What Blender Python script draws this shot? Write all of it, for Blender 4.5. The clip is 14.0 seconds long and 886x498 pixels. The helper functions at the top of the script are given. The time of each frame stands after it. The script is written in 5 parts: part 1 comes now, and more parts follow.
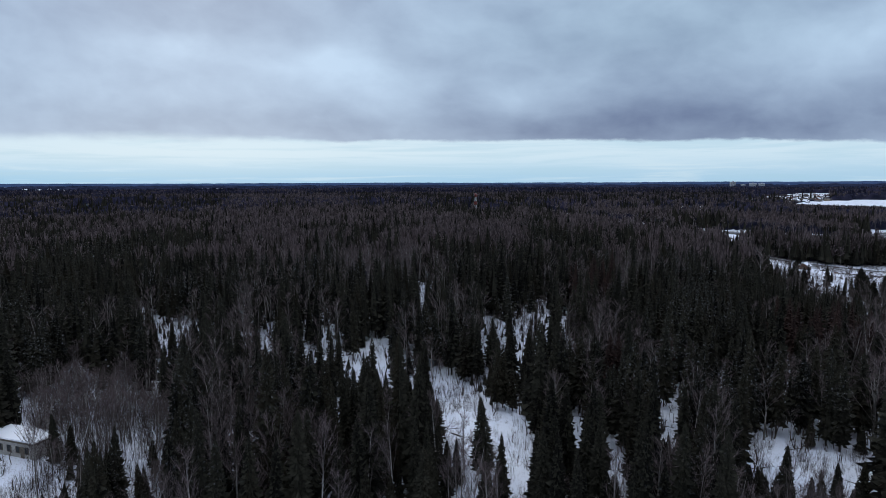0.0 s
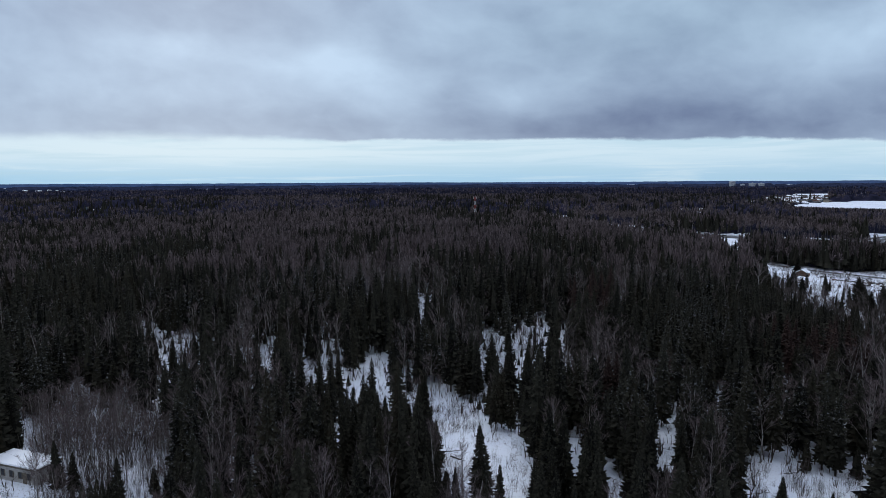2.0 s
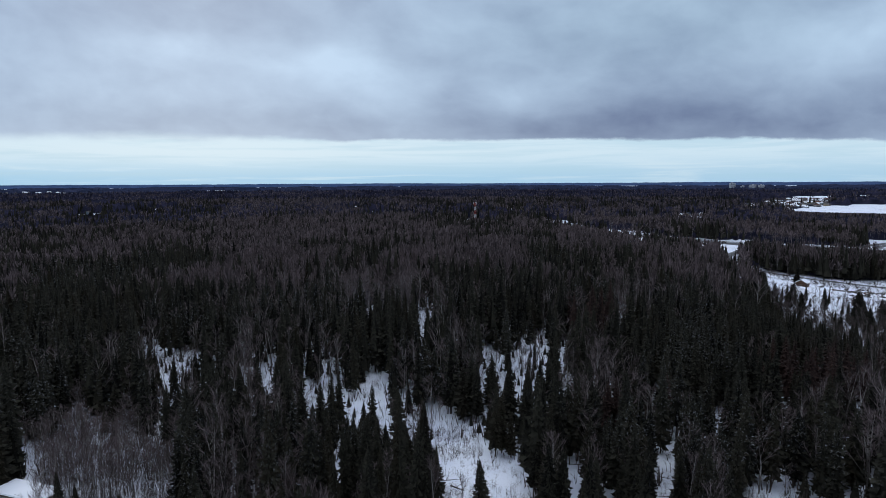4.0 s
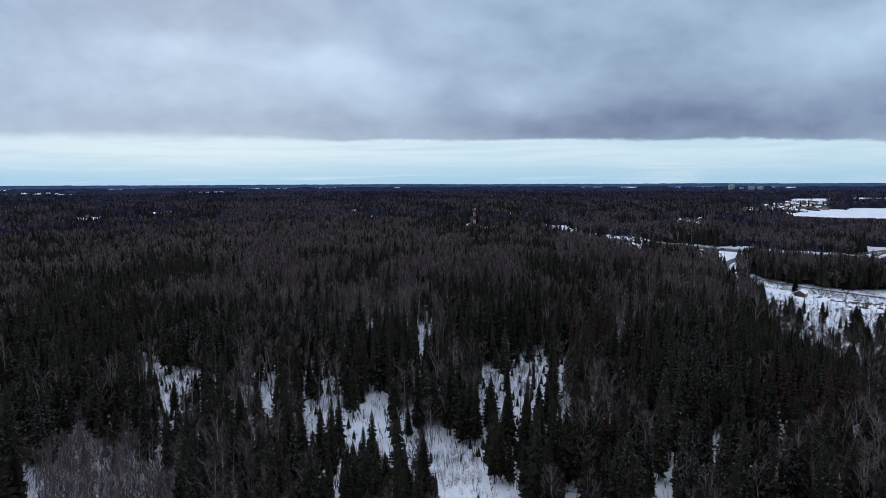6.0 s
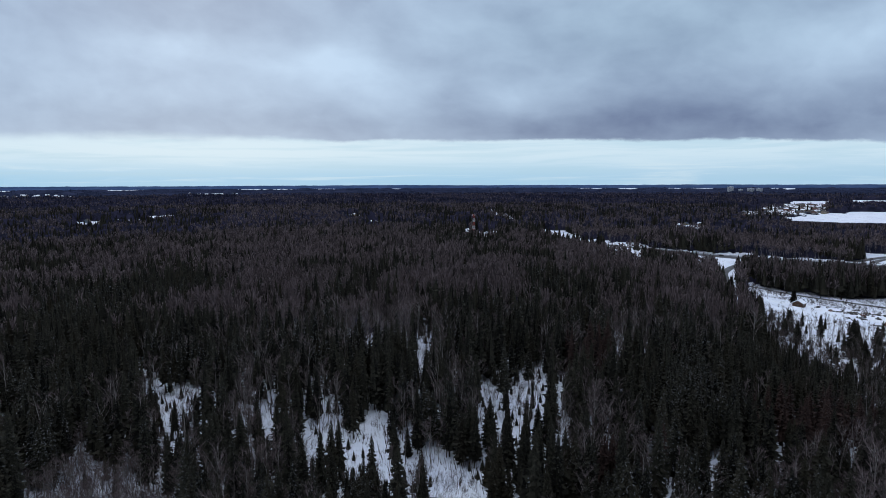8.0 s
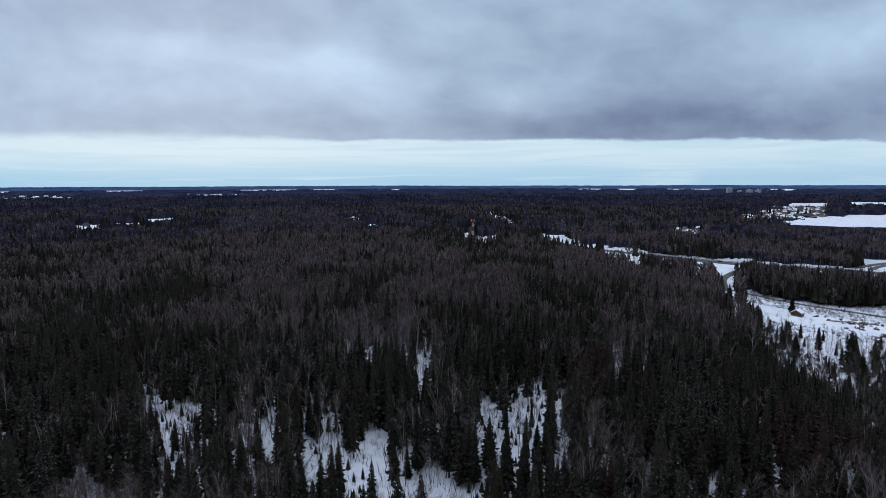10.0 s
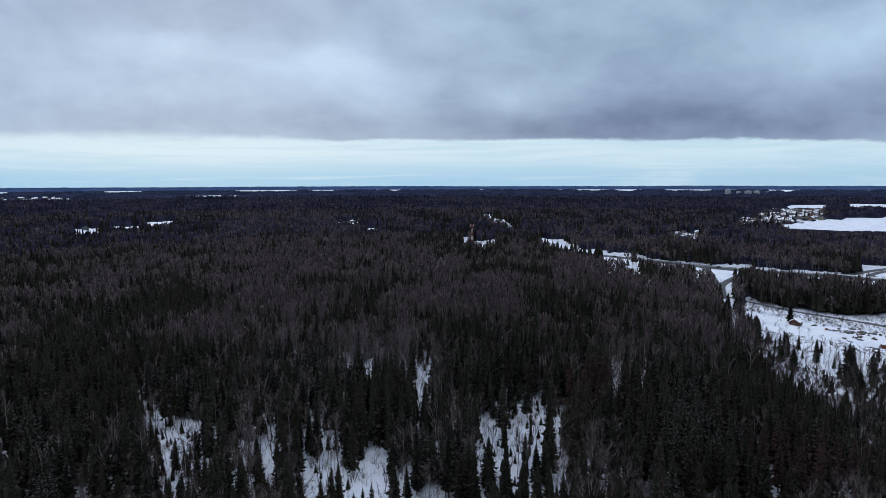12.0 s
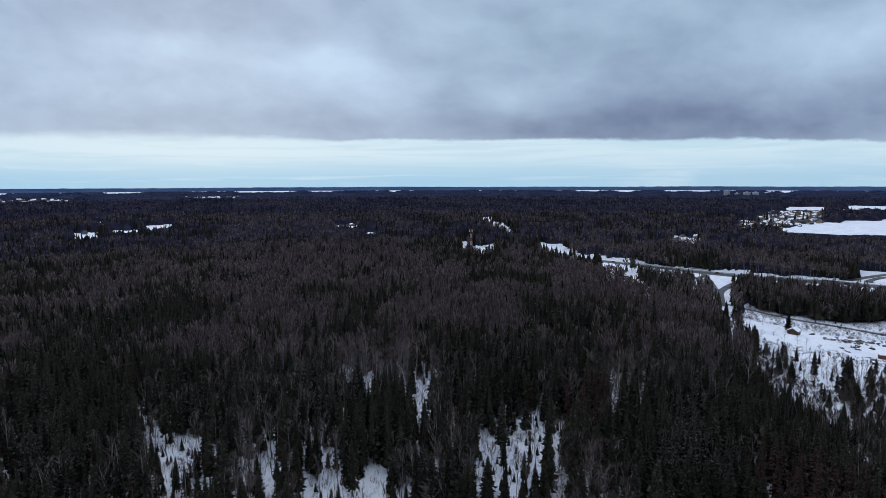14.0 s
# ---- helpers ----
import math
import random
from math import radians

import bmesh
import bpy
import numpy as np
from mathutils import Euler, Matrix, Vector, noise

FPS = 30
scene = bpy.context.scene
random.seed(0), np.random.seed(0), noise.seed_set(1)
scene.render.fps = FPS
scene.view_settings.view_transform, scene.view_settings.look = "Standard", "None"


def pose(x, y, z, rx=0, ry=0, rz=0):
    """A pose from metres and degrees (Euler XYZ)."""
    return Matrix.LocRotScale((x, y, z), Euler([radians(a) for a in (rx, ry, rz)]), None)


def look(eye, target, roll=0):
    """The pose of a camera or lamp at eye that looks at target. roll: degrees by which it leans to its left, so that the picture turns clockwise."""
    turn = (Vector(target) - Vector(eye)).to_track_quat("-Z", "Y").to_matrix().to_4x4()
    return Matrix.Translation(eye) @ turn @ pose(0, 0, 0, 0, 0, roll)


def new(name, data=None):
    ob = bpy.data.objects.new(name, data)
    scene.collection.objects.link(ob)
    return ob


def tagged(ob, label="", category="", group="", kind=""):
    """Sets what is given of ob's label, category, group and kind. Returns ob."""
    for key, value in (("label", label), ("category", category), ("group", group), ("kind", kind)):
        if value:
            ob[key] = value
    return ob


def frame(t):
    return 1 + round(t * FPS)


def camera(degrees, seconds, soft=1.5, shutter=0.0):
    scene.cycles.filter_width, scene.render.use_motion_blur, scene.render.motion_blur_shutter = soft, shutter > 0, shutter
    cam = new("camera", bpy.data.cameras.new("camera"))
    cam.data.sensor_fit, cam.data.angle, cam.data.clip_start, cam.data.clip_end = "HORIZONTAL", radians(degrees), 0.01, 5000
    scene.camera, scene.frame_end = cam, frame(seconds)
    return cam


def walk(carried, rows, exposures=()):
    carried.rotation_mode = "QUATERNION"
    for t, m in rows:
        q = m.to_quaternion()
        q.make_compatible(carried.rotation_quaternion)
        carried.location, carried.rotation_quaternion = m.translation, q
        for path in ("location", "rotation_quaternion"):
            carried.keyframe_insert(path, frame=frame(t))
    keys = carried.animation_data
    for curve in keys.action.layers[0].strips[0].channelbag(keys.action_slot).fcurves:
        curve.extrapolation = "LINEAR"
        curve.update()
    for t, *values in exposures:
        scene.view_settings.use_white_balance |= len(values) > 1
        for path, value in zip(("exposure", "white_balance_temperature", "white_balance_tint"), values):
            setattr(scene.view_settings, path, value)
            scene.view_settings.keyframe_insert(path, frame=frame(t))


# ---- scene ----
cam = camera(73, 14.0, soft=0.65)

# seconds, x, y, z, turn to the left, tilt, lean: a slow vertical climb from 48 m to 88 m
CLIMB = (
    (0.0, 0.0, 0.0, 48.0, 0.167, -6.299, -0.183), (0.5, 0.06, -0.249, 49.288, 0.179, -6.34, -0.194),
    (1.0, 0.108, -0.344, 50.516, 0.167, -6.359, -0.214), (1.5, 0.139, -0.324, 51.645, 0.154, -6.392, -0.238),
    (2.0, 0.172, -0.26, 52.898, 0.137, -6.388, -0.261), (2.5, 0.192, -0.218, 54.262, 0.135, -6.384, -0.284),
    (3.0, 0.184, -0.2, 55.718, 0.163, -6.377, -0.283), (5.5, 0.186, -0.278, 63.332, 0.093, -6.366, -0.195),
    (6.0, 0.165, -0.285, 64.82, 0.074, -6.362, -0.195), (6.5, 0.151, -0.301, 66.272, 0.055, -6.347, -0.193),
    (7.0, 0.154, -0.327, 67.734, 0.04, -6.336, -0.189), (7.5, 0.163, -0.35, 69.198, 0.025, -6.335, -0.18),
    (8.0, 0.148, -0.356, 70.654, 0.008, -6.332, -0.172), (10.5, -0.025, -0.316, 78.0, -0.11, -6.366, -0.147),
    (11.0, -0.059, -0.311, 79.445, -0.138, -6.373, -0.146), (11.5, -0.081, -0.324, 80.877, -0.158, -6.381, -0.148),
    (12.0, -0.079, -0.348, 82.308, -0.172, -6.38, -0.14), (12.5, -0.079, -0.382, 83.711, -0.191, -6.38, -0.136),
    (13.0, -0.105, -0.404, 85.114, -0.217, -6.382, -0.147), (13.5, -0.118, -0.425, 86.545, -0.248, -6.384, -0.156),
    (14.0, -0.129, -0.428, 88.0, -0.267, -6.38, -0.161),
)
walk(cam, [(t, pose(x, y, z, 90 + tilt, 0, turn) @ pose(0, 0, 0, 0, 0, lean)) for t, x, y, z, turn, tilt, lean in CLIMB])

# ---- world: overcast winter sky, sun veiled behind the deck ----
SUN_AZIMUTH, SUN_HEIGHT = radians(-22), radians(24)


class Nodes:
    """Short writing of node trees."""

    def __init__(self, tree):
        self.tree = tree
        tree.nodes.clear()

    def add(self, kind, **settings):
        node = self.tree.nodes.new(kind)
        for key, value in settings.items():
            setattr(node, key, value)
        return node

    def put(self, socket, value):
        if isinstance(value, bpy.types.NodeSocket):
            self.tree.links.new(value, socket)
        elif value is not None:
            socket.default_value = value

    def math(self, operation, a, b=None, c=None, clamp=False):
        node = self.add("ShaderNodeMath", operation=operation, use_clamp=clamp)
        for socket, value in zip(node.inputs, (a, b, c)):
            self.put(socket, value)
        return node.outputs[0]

    def ramp(self, value, a, b, lo=0.0, hi=1.0):
        node = self.add("ShaderNodeMapRange", interpolation_type="SMOOTHSTEP")
        for socket, v in zip(node.inputs, (value, a, b, lo, hi)):
            self.put(socket, v)
        return node.outputs[0]

    def mix(self, factor, a, b, blend="MIX"):
        node = self.add("ShaderNodeMix", data_type="RGBA", blend_type=blend)
        self.put(node.inputs["Factor"], factor)
        self.put(node.inputs[6], a if isinstance(a, bpy.types.NodeSocket) else (*a, 1))
        self.put(node.inputs[7], b if isinstance(b, bpy.types.NodeSocket) else (*b, 1))
        return node.outputs[2]

    def noise(self, vector, scale, detail=4.0, rough=0.5, distortion=0.0):
        node = self.add("ShaderNodeTexNoise")
        self.put(node.inputs["Vector"], vector)
        for name, v in (("Scale", scale), ("Detail", detail), ("Roughness", rough), ("Distortion", distortion)):
            self.put(node.inputs[name], v)
        return node.outputs[0]

    def combine(self, x, y, z):
        node = self.add("ShaderNodeCombineXYZ")
        for socket, v in zip(node.inputs, (x, y, z)):
            self.put(socket, v)
        return node.outputs[0]

    def blob(self, s, z, cs, cz, ws, wz):
        """A soft round field over azimuth and height."""
        a = self.math("POWER", self.math("DIVIDE", self.math("SUBTRACT", s, cs), ws), 2.0)
        b = self.math("POWER", self.math("DIVIDE", self.math("SUBTRACT", z, cz), wz), 2.0)
        return self.math("EXPONENT", self.math("MULTIPLY", self.math("ADD", a, b), -1.0))


def make_world():
    world = bpy.data.worlds.new("overcast_sky")
    scene.world = world
    world.use_nodes = True
    n = Nodes(world.node_tree)
    way = n.add("ShaderNodeTexCoord").outputs["Generated"]
    parts = n.add("ShaderNodeSeparateXYZ")
    n.put(parts.inputs[0], way)
    x, y, z = parts.outputs
    up = n.math("MAXIMUM", z, 0.0)
    # the cloud deck as a plane overhead, so that clouds flatten towards the horizon
    over = n.math("DIVIDE", 1.0, n.math("ADD", up, 0.10))
    deck = n.combine(n.math("MULTIPLY", x, over), n.math("MULTIPLY", y, over), 3.1)
    big = n.noise(deck, 0.62, 6.0, 0.52, 0.35)
    fine = n.noise(deck, 1.7, 8.0, 0.55, 0.5)
    side = n.math("DIVIDE", x, n.math("MAXIMUM", n.math("ABSOLUTE", y), 0.35))
    # heavy dark base of the deck ahead and to the right, paler to the left
    heavy = n.math("MULTIPLY", n.blob(side, up, 0.46, 0.092, 0.55, 0.046), 0.42)
    heavy = n.math("ADD", heavy, n.math("MULTIPLY", n.blob(side, up, 0.16, 0.088, 0.20, 0.026), 0.14))
    heavy = n.math("ADD", heavy, n.math("MULTIPLY", n.blob(side, up, -0.25, 0.100, 0.28, 0.020), 0.12))
    heavy = n.math("ADD", heavy, n.math("MULTIPLY", n.blob(side, up, -0.75, 0.235, 0.30, 0.045), 0.20))
    heavy = n.math("ADD", heavy, n.math("MULTIPLY", n.blob(side, up, 0.30, 0.20, 0.35, 0.06), 0.13))
    pale = n.math("MULTIPLY", n.blob(side, up, -0.46, 0.198, 0.09, 0.020), 0.20)
    pale = n.math("ADD", pale, n.math("MULTIPLY", n.blob(side, up, -0.19, 0.188, 0.05, 0.022), 0.28))
    pale = n.math("ADD", pale, n.math("MULTIPLY", n.blob(side, up, -0.30, 0.155, 0.32, 0.05), 0.14))
    puffs = n.combine(n.math("ADD", n.math("MULTIPLY", side, 4.4), n.math("MULTIPLY", up, 1.0)), n.math("MULTIPLY", up, 8.4), 4.4)
    puff, wisp = n.noise(puffs, 0.80, 7.0, 0.50, 0.15), n.noise(puffs, 2.6, 6.0, 0.52, 0.25)
    pale = n.math("ADD", pale, n.math("MULTIPLY", n.blob(side, up, -0.66, 0.10, 0.24, 0.05), 0.16))
    pale = n.math("ADD", pale, n.math("MULTIPLY", n.blob(side, up, 0.68, 0.195, 0.16, 0.03), 0.20))
    pale = n.math("ADD", pale, n.math("MULTIPLY", n.blob(side, up, 0.11, 0.128, 0.06, 0.022), 0.24))
    wave = n.math("ADD", n.math("MULTIPLY", n.math("SUBTRACT", big, 0.5), 0.10), n.math("MULTIPLY", n.math("SUBTRACT", fine, 0.5), 0.08))
    wave = n.math("ADD", wave, n.math("MULTIPLY", n.math("SUBTRACT", puff, 0.5), 0.95))
    wave = n.math("ADD", wave, n.math("MULTIPLY", n.math("SUBTRACT", wisp, 0.5), 0.42))
    light = n.math("ADD", n.math("SUBTRACT", n.math("ADD", 0.62, pale), heavy), wave, clamp=True)
    cloud = n.mix(light, (0.118, 0.162, 0.295), (0.500, 0.655, 0.850))
    cloud = n.mix(n.math("MULTIPLY", n.blob(side, up, 0.35, 0.24, 0.4, 0.09), 0.45), cloud, n.mix(light, (0.14, 0.22, 0.34), (0.47, 0.66, 0.80)))
    # the clear strip under the deck: thin bright veils, bluer at the horizon
    strip = n.noise(n.combine(n.math("MULTIPLY", side, 2.2), n.math("MULTIPLY", up, 42.0), 0.7), 1.6, 6.0, 0.6, 0.4)
    low = n.mix(n.ramp(up, 0.0, 0.050), n.mix(n.ramp(side, -0.3, 0.5), (0.290, 0.560, 0.790), (0.385, 0.600, 0.785)), (0.590, 0.752, 0.870))
    low = n.mix(n.ramp(strip, 0.44, 0.66, 0.0, 0.4), low, (0.38, 0.60, 0.75))
    low = n.mix(n.math("MULTIPLY", n.ramp(strip, 0.50, 0.30, 0.0, 0.4), n.ramp(up, 0.05, 0.02)), low, (0.68, 0.81, 0.88))
    level = n.math("DIVIDE", up, n.math("MAXIMUM", n.math("ABSOLUTE", y), 0.35))
    rim = n.math("ADD", level, n.math("MULTIPLY", n.math("SUBTRACT", n.noise(n.combine(n.math("MULTIPLY", side, 9.0), n.math("MULTIPLY", up, 25.0), 2.0), 1.0, 6.0, 0.6), 0.5), 0.022))
    rim = n.math("ADD", rim, n.math("MULTIPLY", side, 0.0010))
    under = n.ramp(rim, 0.0650, n.ramp(side, -0.55, -0.1, 0.0900, 0.0715))
    colour = n.mix(under, low, cloud)
    # high overhead and behind, an even grey
    colour = n.mix(n.ramp(up, 0.30, 0.70), colour, (0.83, 0.93, 1.12))
    colour = n.mix(n.ramp(z, -0.02, -0.2), colour, (0.06, 0.065, 0.075))
    sky = n.add("ShaderNodeTexSky", sky_type="NISHITA", sun_disc=False, sun_elevation=SUN_HEIGHT, sun_rotation=SUN_AZIMUTH)
    blue, veil, both, out = (n.add(k) for k in ("ShaderNodeBackground", "ShaderNodeBackground", "ShaderNodeAddShader", "ShaderNodeOutputWorld"))
    n.put(blue.inputs[0], sky.outputs[0])
    n.put(blue.inputs[1], 0.004)
    n.put(veil.inputs[0], colour)
    n.put(veil.inputs[1], 1.0)
    n.put(both.inputs[0], blue.outputs[0])
    n.put(both.inputs[1], veil.outputs[0])
    n.put(out.inputs[0], both.outputs[0])


make_world()
sun = new("sun", bpy.data.lights.new("sun", "SUN"))
sun.data.energy, sun.data.angle, sun.data.color = 0.5, radians(25), (1.0, 0.95, 0.88)
sun.matrix_world = look((0, 0, 300), (-300 * math.sin(SUN_AZIMUTH) * math.cos(SUN_HEIGHT), -300 * math.cos(SUN_AZIMUTH) * math.cos(SUN_HEIGHT), 300 - 300 * math.sin(SUN_HEIGHT)))
scene.view_settings.exposure = 0.0

# ---- materials ----


def material(name, paint, rough=0.85, gloss=0.2):
    m = bpy.data.materials.new(name)
    m.use_nodes = True
    n = Nodes(m.node_tree)
    out, skin = n.add("ShaderNodeOutputMaterial"), n.add("ShaderNodeBsdfPrincipled")
    n.put(out.inputs[0], skin.outputs[0])
    n.put(skin.inputs["Roughness"], rough)
    n.put(skin.inputs["Specular IOR Level"], gloss)
    where = n.add("ShaderNodeNewGeometry")
    paint(n, skin, where)
    return m


def relief(n, skin, height, strength, distance):
    bump = n.add("ShaderNodeBump")
    n.put(bump.inputs["Strength"], strength)
    n.put(bump.inputs["Distance"], distance)
    n.put(bump.inputs["Height"], height)
    n.put(skin.inputs["Normal"], bump.outputs[0])


def mottled(name, dark, pale, scale, rough=0.85, bump=0.0, gloss=0.2):
    """Two tones mixed by coarse and fine noise in metres."""

    def paint(n, skin, where):
        place = where.outputs["Position"]
        coarse, fine = n.noise(place, scale, 3.0), n.noise(place, scale * 9, 4.0)
        f = n.ramp(n.math("ADD", n.math("MULTIPLY", coarse, 0.6), n.math("MULTIPLY", fine, 0.4)), 0.36, 0.64)
        n.put(skin.inputs["Base Color"], n.mix(f, dark, pale))
        if bump:
            relief(n, skin, fine, 0.5, bump)

    return material(name, paint, rough, gloss)


def snow_paint(n, skin, where):
    place = where.outputs["Position"]
    drift, crust, speck = n.noise(place, 0.06, 4.0), n.noise(place, 0.7, 5.0, 0.6), n.noise(place, 2.6, 6.0, 0.7)
    c = n.mix(n.ramp(drift, 0.3, 0.7), (0.68, 0.72, 0.82), (0.80, 0.83, 0.89))
    litter = n.math("MULTIPLY", n.ramp(speck, 0.53, 0.64), n.ramp(n.noise(place, 0.07, 3.0), 0.38, 0.60))
    n.put(skin.inputs["Base Color"], n.mix(n.math("MULTIPLY", litter, 0.72), c, (0.13, 0.10, 0.08)))
    relief(n, skin, n.math("ADD", crust, n.math("MULTIPLY", drift, 3.0)), 0.55, 0.35)


def clean_snow_paint(n, skin, where):
    place = where.outputs["Position"]
    soft, crust = n.noise(place, 0.35, 4.0), n.noise(place, 3.0, 4.0)
    n.put(skin.inputs["Base Color"], n.mix(soft, (0.76, 0.79, 0.85), (0.86, 0.87, 0.90)))
    relief(n, skin, n.math("ADD", crust, soft), 0.4, 0.12)


def needle_paint(dark, pale, frost):
    def paint(n, skin, where):
        place = where.outputs["Position"]
        cells = n.add("ShaderNodeTexVoronoi", voronoi_dimensions="2D")
        n.put(cells.inputs["Vector"], place)
        n.put(cells.inputs["Scale"], 0.27)
        tree = n.add("ShaderNodeSeparateColor")
        n.put(tree.inputs[0], cells.outputs["Color"])
        spray = n.noise(place, 2.3, 3.0)
        c = n.mix(n.ramp(tree.outputs[0], 0.1, 1.0), dark, pale)
        c = n.mix(n.ramp(tree.outputs[1], 0.6, 1.0, 0.0, 0.5), c, tuple(p * q for p, q in zip(pale, (1.15, 0.95, 0.78))))
        c = n.mix(n.ramp(spray, 0.3, 0.75, 0.0, 0.5), c, tuple(0.45 * v for v in dark))
        c = n.mix(n.ramp(where.outputs["Random Per Island"], 0.45, 1.0, 0.0, 0.75), c, tuple(1.65 * v for v in pale))
        lift = n.add("ShaderNodeSeparateXYZ")
        n.put(lift.inputs[0], where.outputs["True Normal"])
        dust = n.math("MULTIPLY", n.ramp(n.math("ABSOLUTE", lift.outputs[2]), 0.45, 0.90), n.ramp(n.noise(place, 2.0, 4.0, 0.7), 0.56, 0.63))
        dust = n.math("MULTIPLY", dust, n.ramp(n.noise(place, 0.03, 2.0), 0.48, 0.66, 0.02, frost))
        n.put(skin.inputs["Base Color"], n.mix(dust, c, (0.55, 0.57, 0.62)))

    return paint


SNOW = material("snow_ground", snow_paint, 0.7)
CLEAN_SNOW = material("fresh_snow", clean_snow_paint, 0.65)
NEEDLES = material("spruce_needles", needle_paint((0.0078, 0.0074, 0.0062), (0.0285, 0.0268, 0.0198), 0.42), 0.9, 0.05)
RUSSET = material("russet_needles", needle_paint((0.018, 0.0122, 0.0105), (0.036, 0.0225, 0.0195), 0.25), 0.9, 0.05)
SPRUCE_BARK = mottled("spruce_bark", (0.030, 0.024, 0.020), (0.070, 0.056, 0.047), 0.8)


def twig_paint(n, skin, where):
    place = where.outputs["Position"]
    coarse, fine = n.noise(place, 0.07, 3.0), n.noise(place, 0.63, 4.0)
    f = n.ramp(n.math("ADD", n.math("MULTIPLY", coarse, 0.6), n.math("MULTIPLY", fine, 0.4)), 0.36, 0.64)
    c = n.mix(f, (0.046, 0.0365, 0.0365), (0.135, 0.1030, 0.1040))
    c = n.mix(n.ramp(where.outputs["Random Per Island"], 0.45, 1.0, 0.0, 0.75), c, (0.215, 0.172, 0.172))
    n.put(skin.inputs["Base Color"], n.mix(n.ramp(where.outputs["Random Per Island"], 0.5, 0.0, 0.0, 0.6), c, (0.026, 0.021, 0.021)))


TWIGS = material("bare_twigs", twig_paint, 0.85, 0.05)
BRUSH = mottled("brush_twigs", (0.034, 0.027, 0.025), (0.076, 0.060, 0.053), 0.3)


def birch_paint(n, skin, where):
    place = where.outputs["Position"]
    stretch = n.add("ShaderNodeMapping")
    n.put(stretch.inputs["Vector"], place)
    n.put(stretch.inputs["Scale"], (1.5, 1.5, 5.0))
    bands = n.noise(stretch.outputs[0], 0.7, 4.0, 0.6)
    c = n.mix(n.ramp(n.noise(place, 0.2, 2.0), 0.4, 0.6), (0.09, 0.080, 0.074), (0.30, 0.28, 0.265))
    n.put(skin.inputs["Base Color"], n.mix(n.ramp(bands, 0.55, 0.65), c, (0.05, 0.045, 0.04)))


BIRCH_BARK = material("birch_bark", birch_paint)
# canopy with distance haze painted in: bluer than near needles and twigs
HAZED_CANOPY = mottled("mixed_canopy", (0.0090, 0.0105, 0.0180), (0.0290, 0.0275, 0.0470), 0.05, gloss=0.0)
# horizon ridges: the blue of distance haze is painted into the base colour
HAZED_RIDGE = mottled("distant_wood", (0.048, 0.082, 0.165), (0.080, 0.120, 0.225), 0.004, gloss=0.0)
# the remotest woods, with still more haze blue in the base colour
HAZED_REMOTE_WOOD = mottled("remote_wood", (0.014, 0.019, 0.036), (0.036, 0.042, 0.078), 0.012, gloss=0.0)
ASPHALT = mottled("wet_asphalt", (0.045, 0.045, 0.048), (0.10, 0.10, 0.105), 0.15, 0.6)
LOG = mottled("log_wall", (0.055, 0.030, 0.020), (0.11, 0.062, 0.042), 0.9, bump=0.03)
PLASTER = mottled("stained_plaster", (0.30, 0.29, 0.27), (0.50, 0.48, 0.45), 0.4, bump=0.01)
DARK_GLASS = mottled("dark_window", (0.015, 0.017, 0.02), (0.03, 0.034, 0.04), 0.5, 0.25)
EAVES = mottled("weathered_board", (0.085, 0.070, 0.055), (0.16, 0.135, 0.11), 1.2)
RUST = mottled("rusty_metal", (0.07, 0.030, 0.022), (0.17, 0.075, 0.05), 0.7)
SCRAP = mottled("dark_timber", (0.022, 0.020, 0.019), (0.075, 0.064, 0.056), 0.6)
RED_PAINT = mottled("faded_red_paint", (0.22, 0.045, 0.035), (0.34, 0.08, 0.06), 0.5)
WHITE_PAINT = mottled("dull_white_paint", (0.45, 0.45, 0.45), (0.62, 0.62, 0.62), 0.5)
STEEL = mottled("galvanised_steel", (0.16, 0.165, 0.17), (0.28, 0.285, 0.29), 0.5, 0.5)
PANEL = mottled("concrete_panel", (0.30, 0.31, 0.33), (0.42, 0.43, 0.45), 0.05)
GRASS = mottled("dry_grass", (0.085, 0.066, 0.050), (0.16, 0.125, 0.095), 0.2)


def varied(name, tones):
    def paint(n, skin, where):
        pick = n.add("ShaderNodeObjectInfo").outputs["Random"]
        ramp = n.add("ShaderNodeValToRGB")
        ramp.color_ramp.interpolation = "CONSTANT"
        while len(ramp.color_ramp.elements) < len(tones):
            ramp.color_ramp.elements.new(0.5)
        for k, tone in enumerate(tones):
            ramp.color_ramp.elements[k].position = k / len(tones)
            ramp.color_ramp.elements[k].color = (*tone, 1)
        n.put(ramp.inputs[0], pick)
        stain = n.ramp(n.noise(where.outputs["Position"], 0.8, 4.0), 0.3, 0.7, 0.0, 0.45)
        n.put(skin.inputs["Base Color"], n.mix(stain, ramp.outputs[0], (0.12, 0.11, 0.10)))

    return material(name, paint)


HOUSE_WALL = varied("house_wall", ((0.13, 0.10, 0.085), (0.30, 0.25, 0.18), (0.20, 0.20, 0.21), (0.22, 0.09, 0.07), (0.33, 0.31, 0.28), (0.10, 0.14, 0.17), (0.16, 0.11, 0.07)))
HOUSE_ROOF = varied("house_roof", ((0.13, 0.045, 0.035), (0.07, 0.07, 0.075), (0.045, 0.07, 0.11), (0.10, 0.085, 0.075), (0.05, 0.045, 0.04)))

# ---- the lie of the land ----


def step(a, b, v):
    t = np.clip((v - a) / (b - a), 0, 1)
    return t * t * (3 - 2 * t)


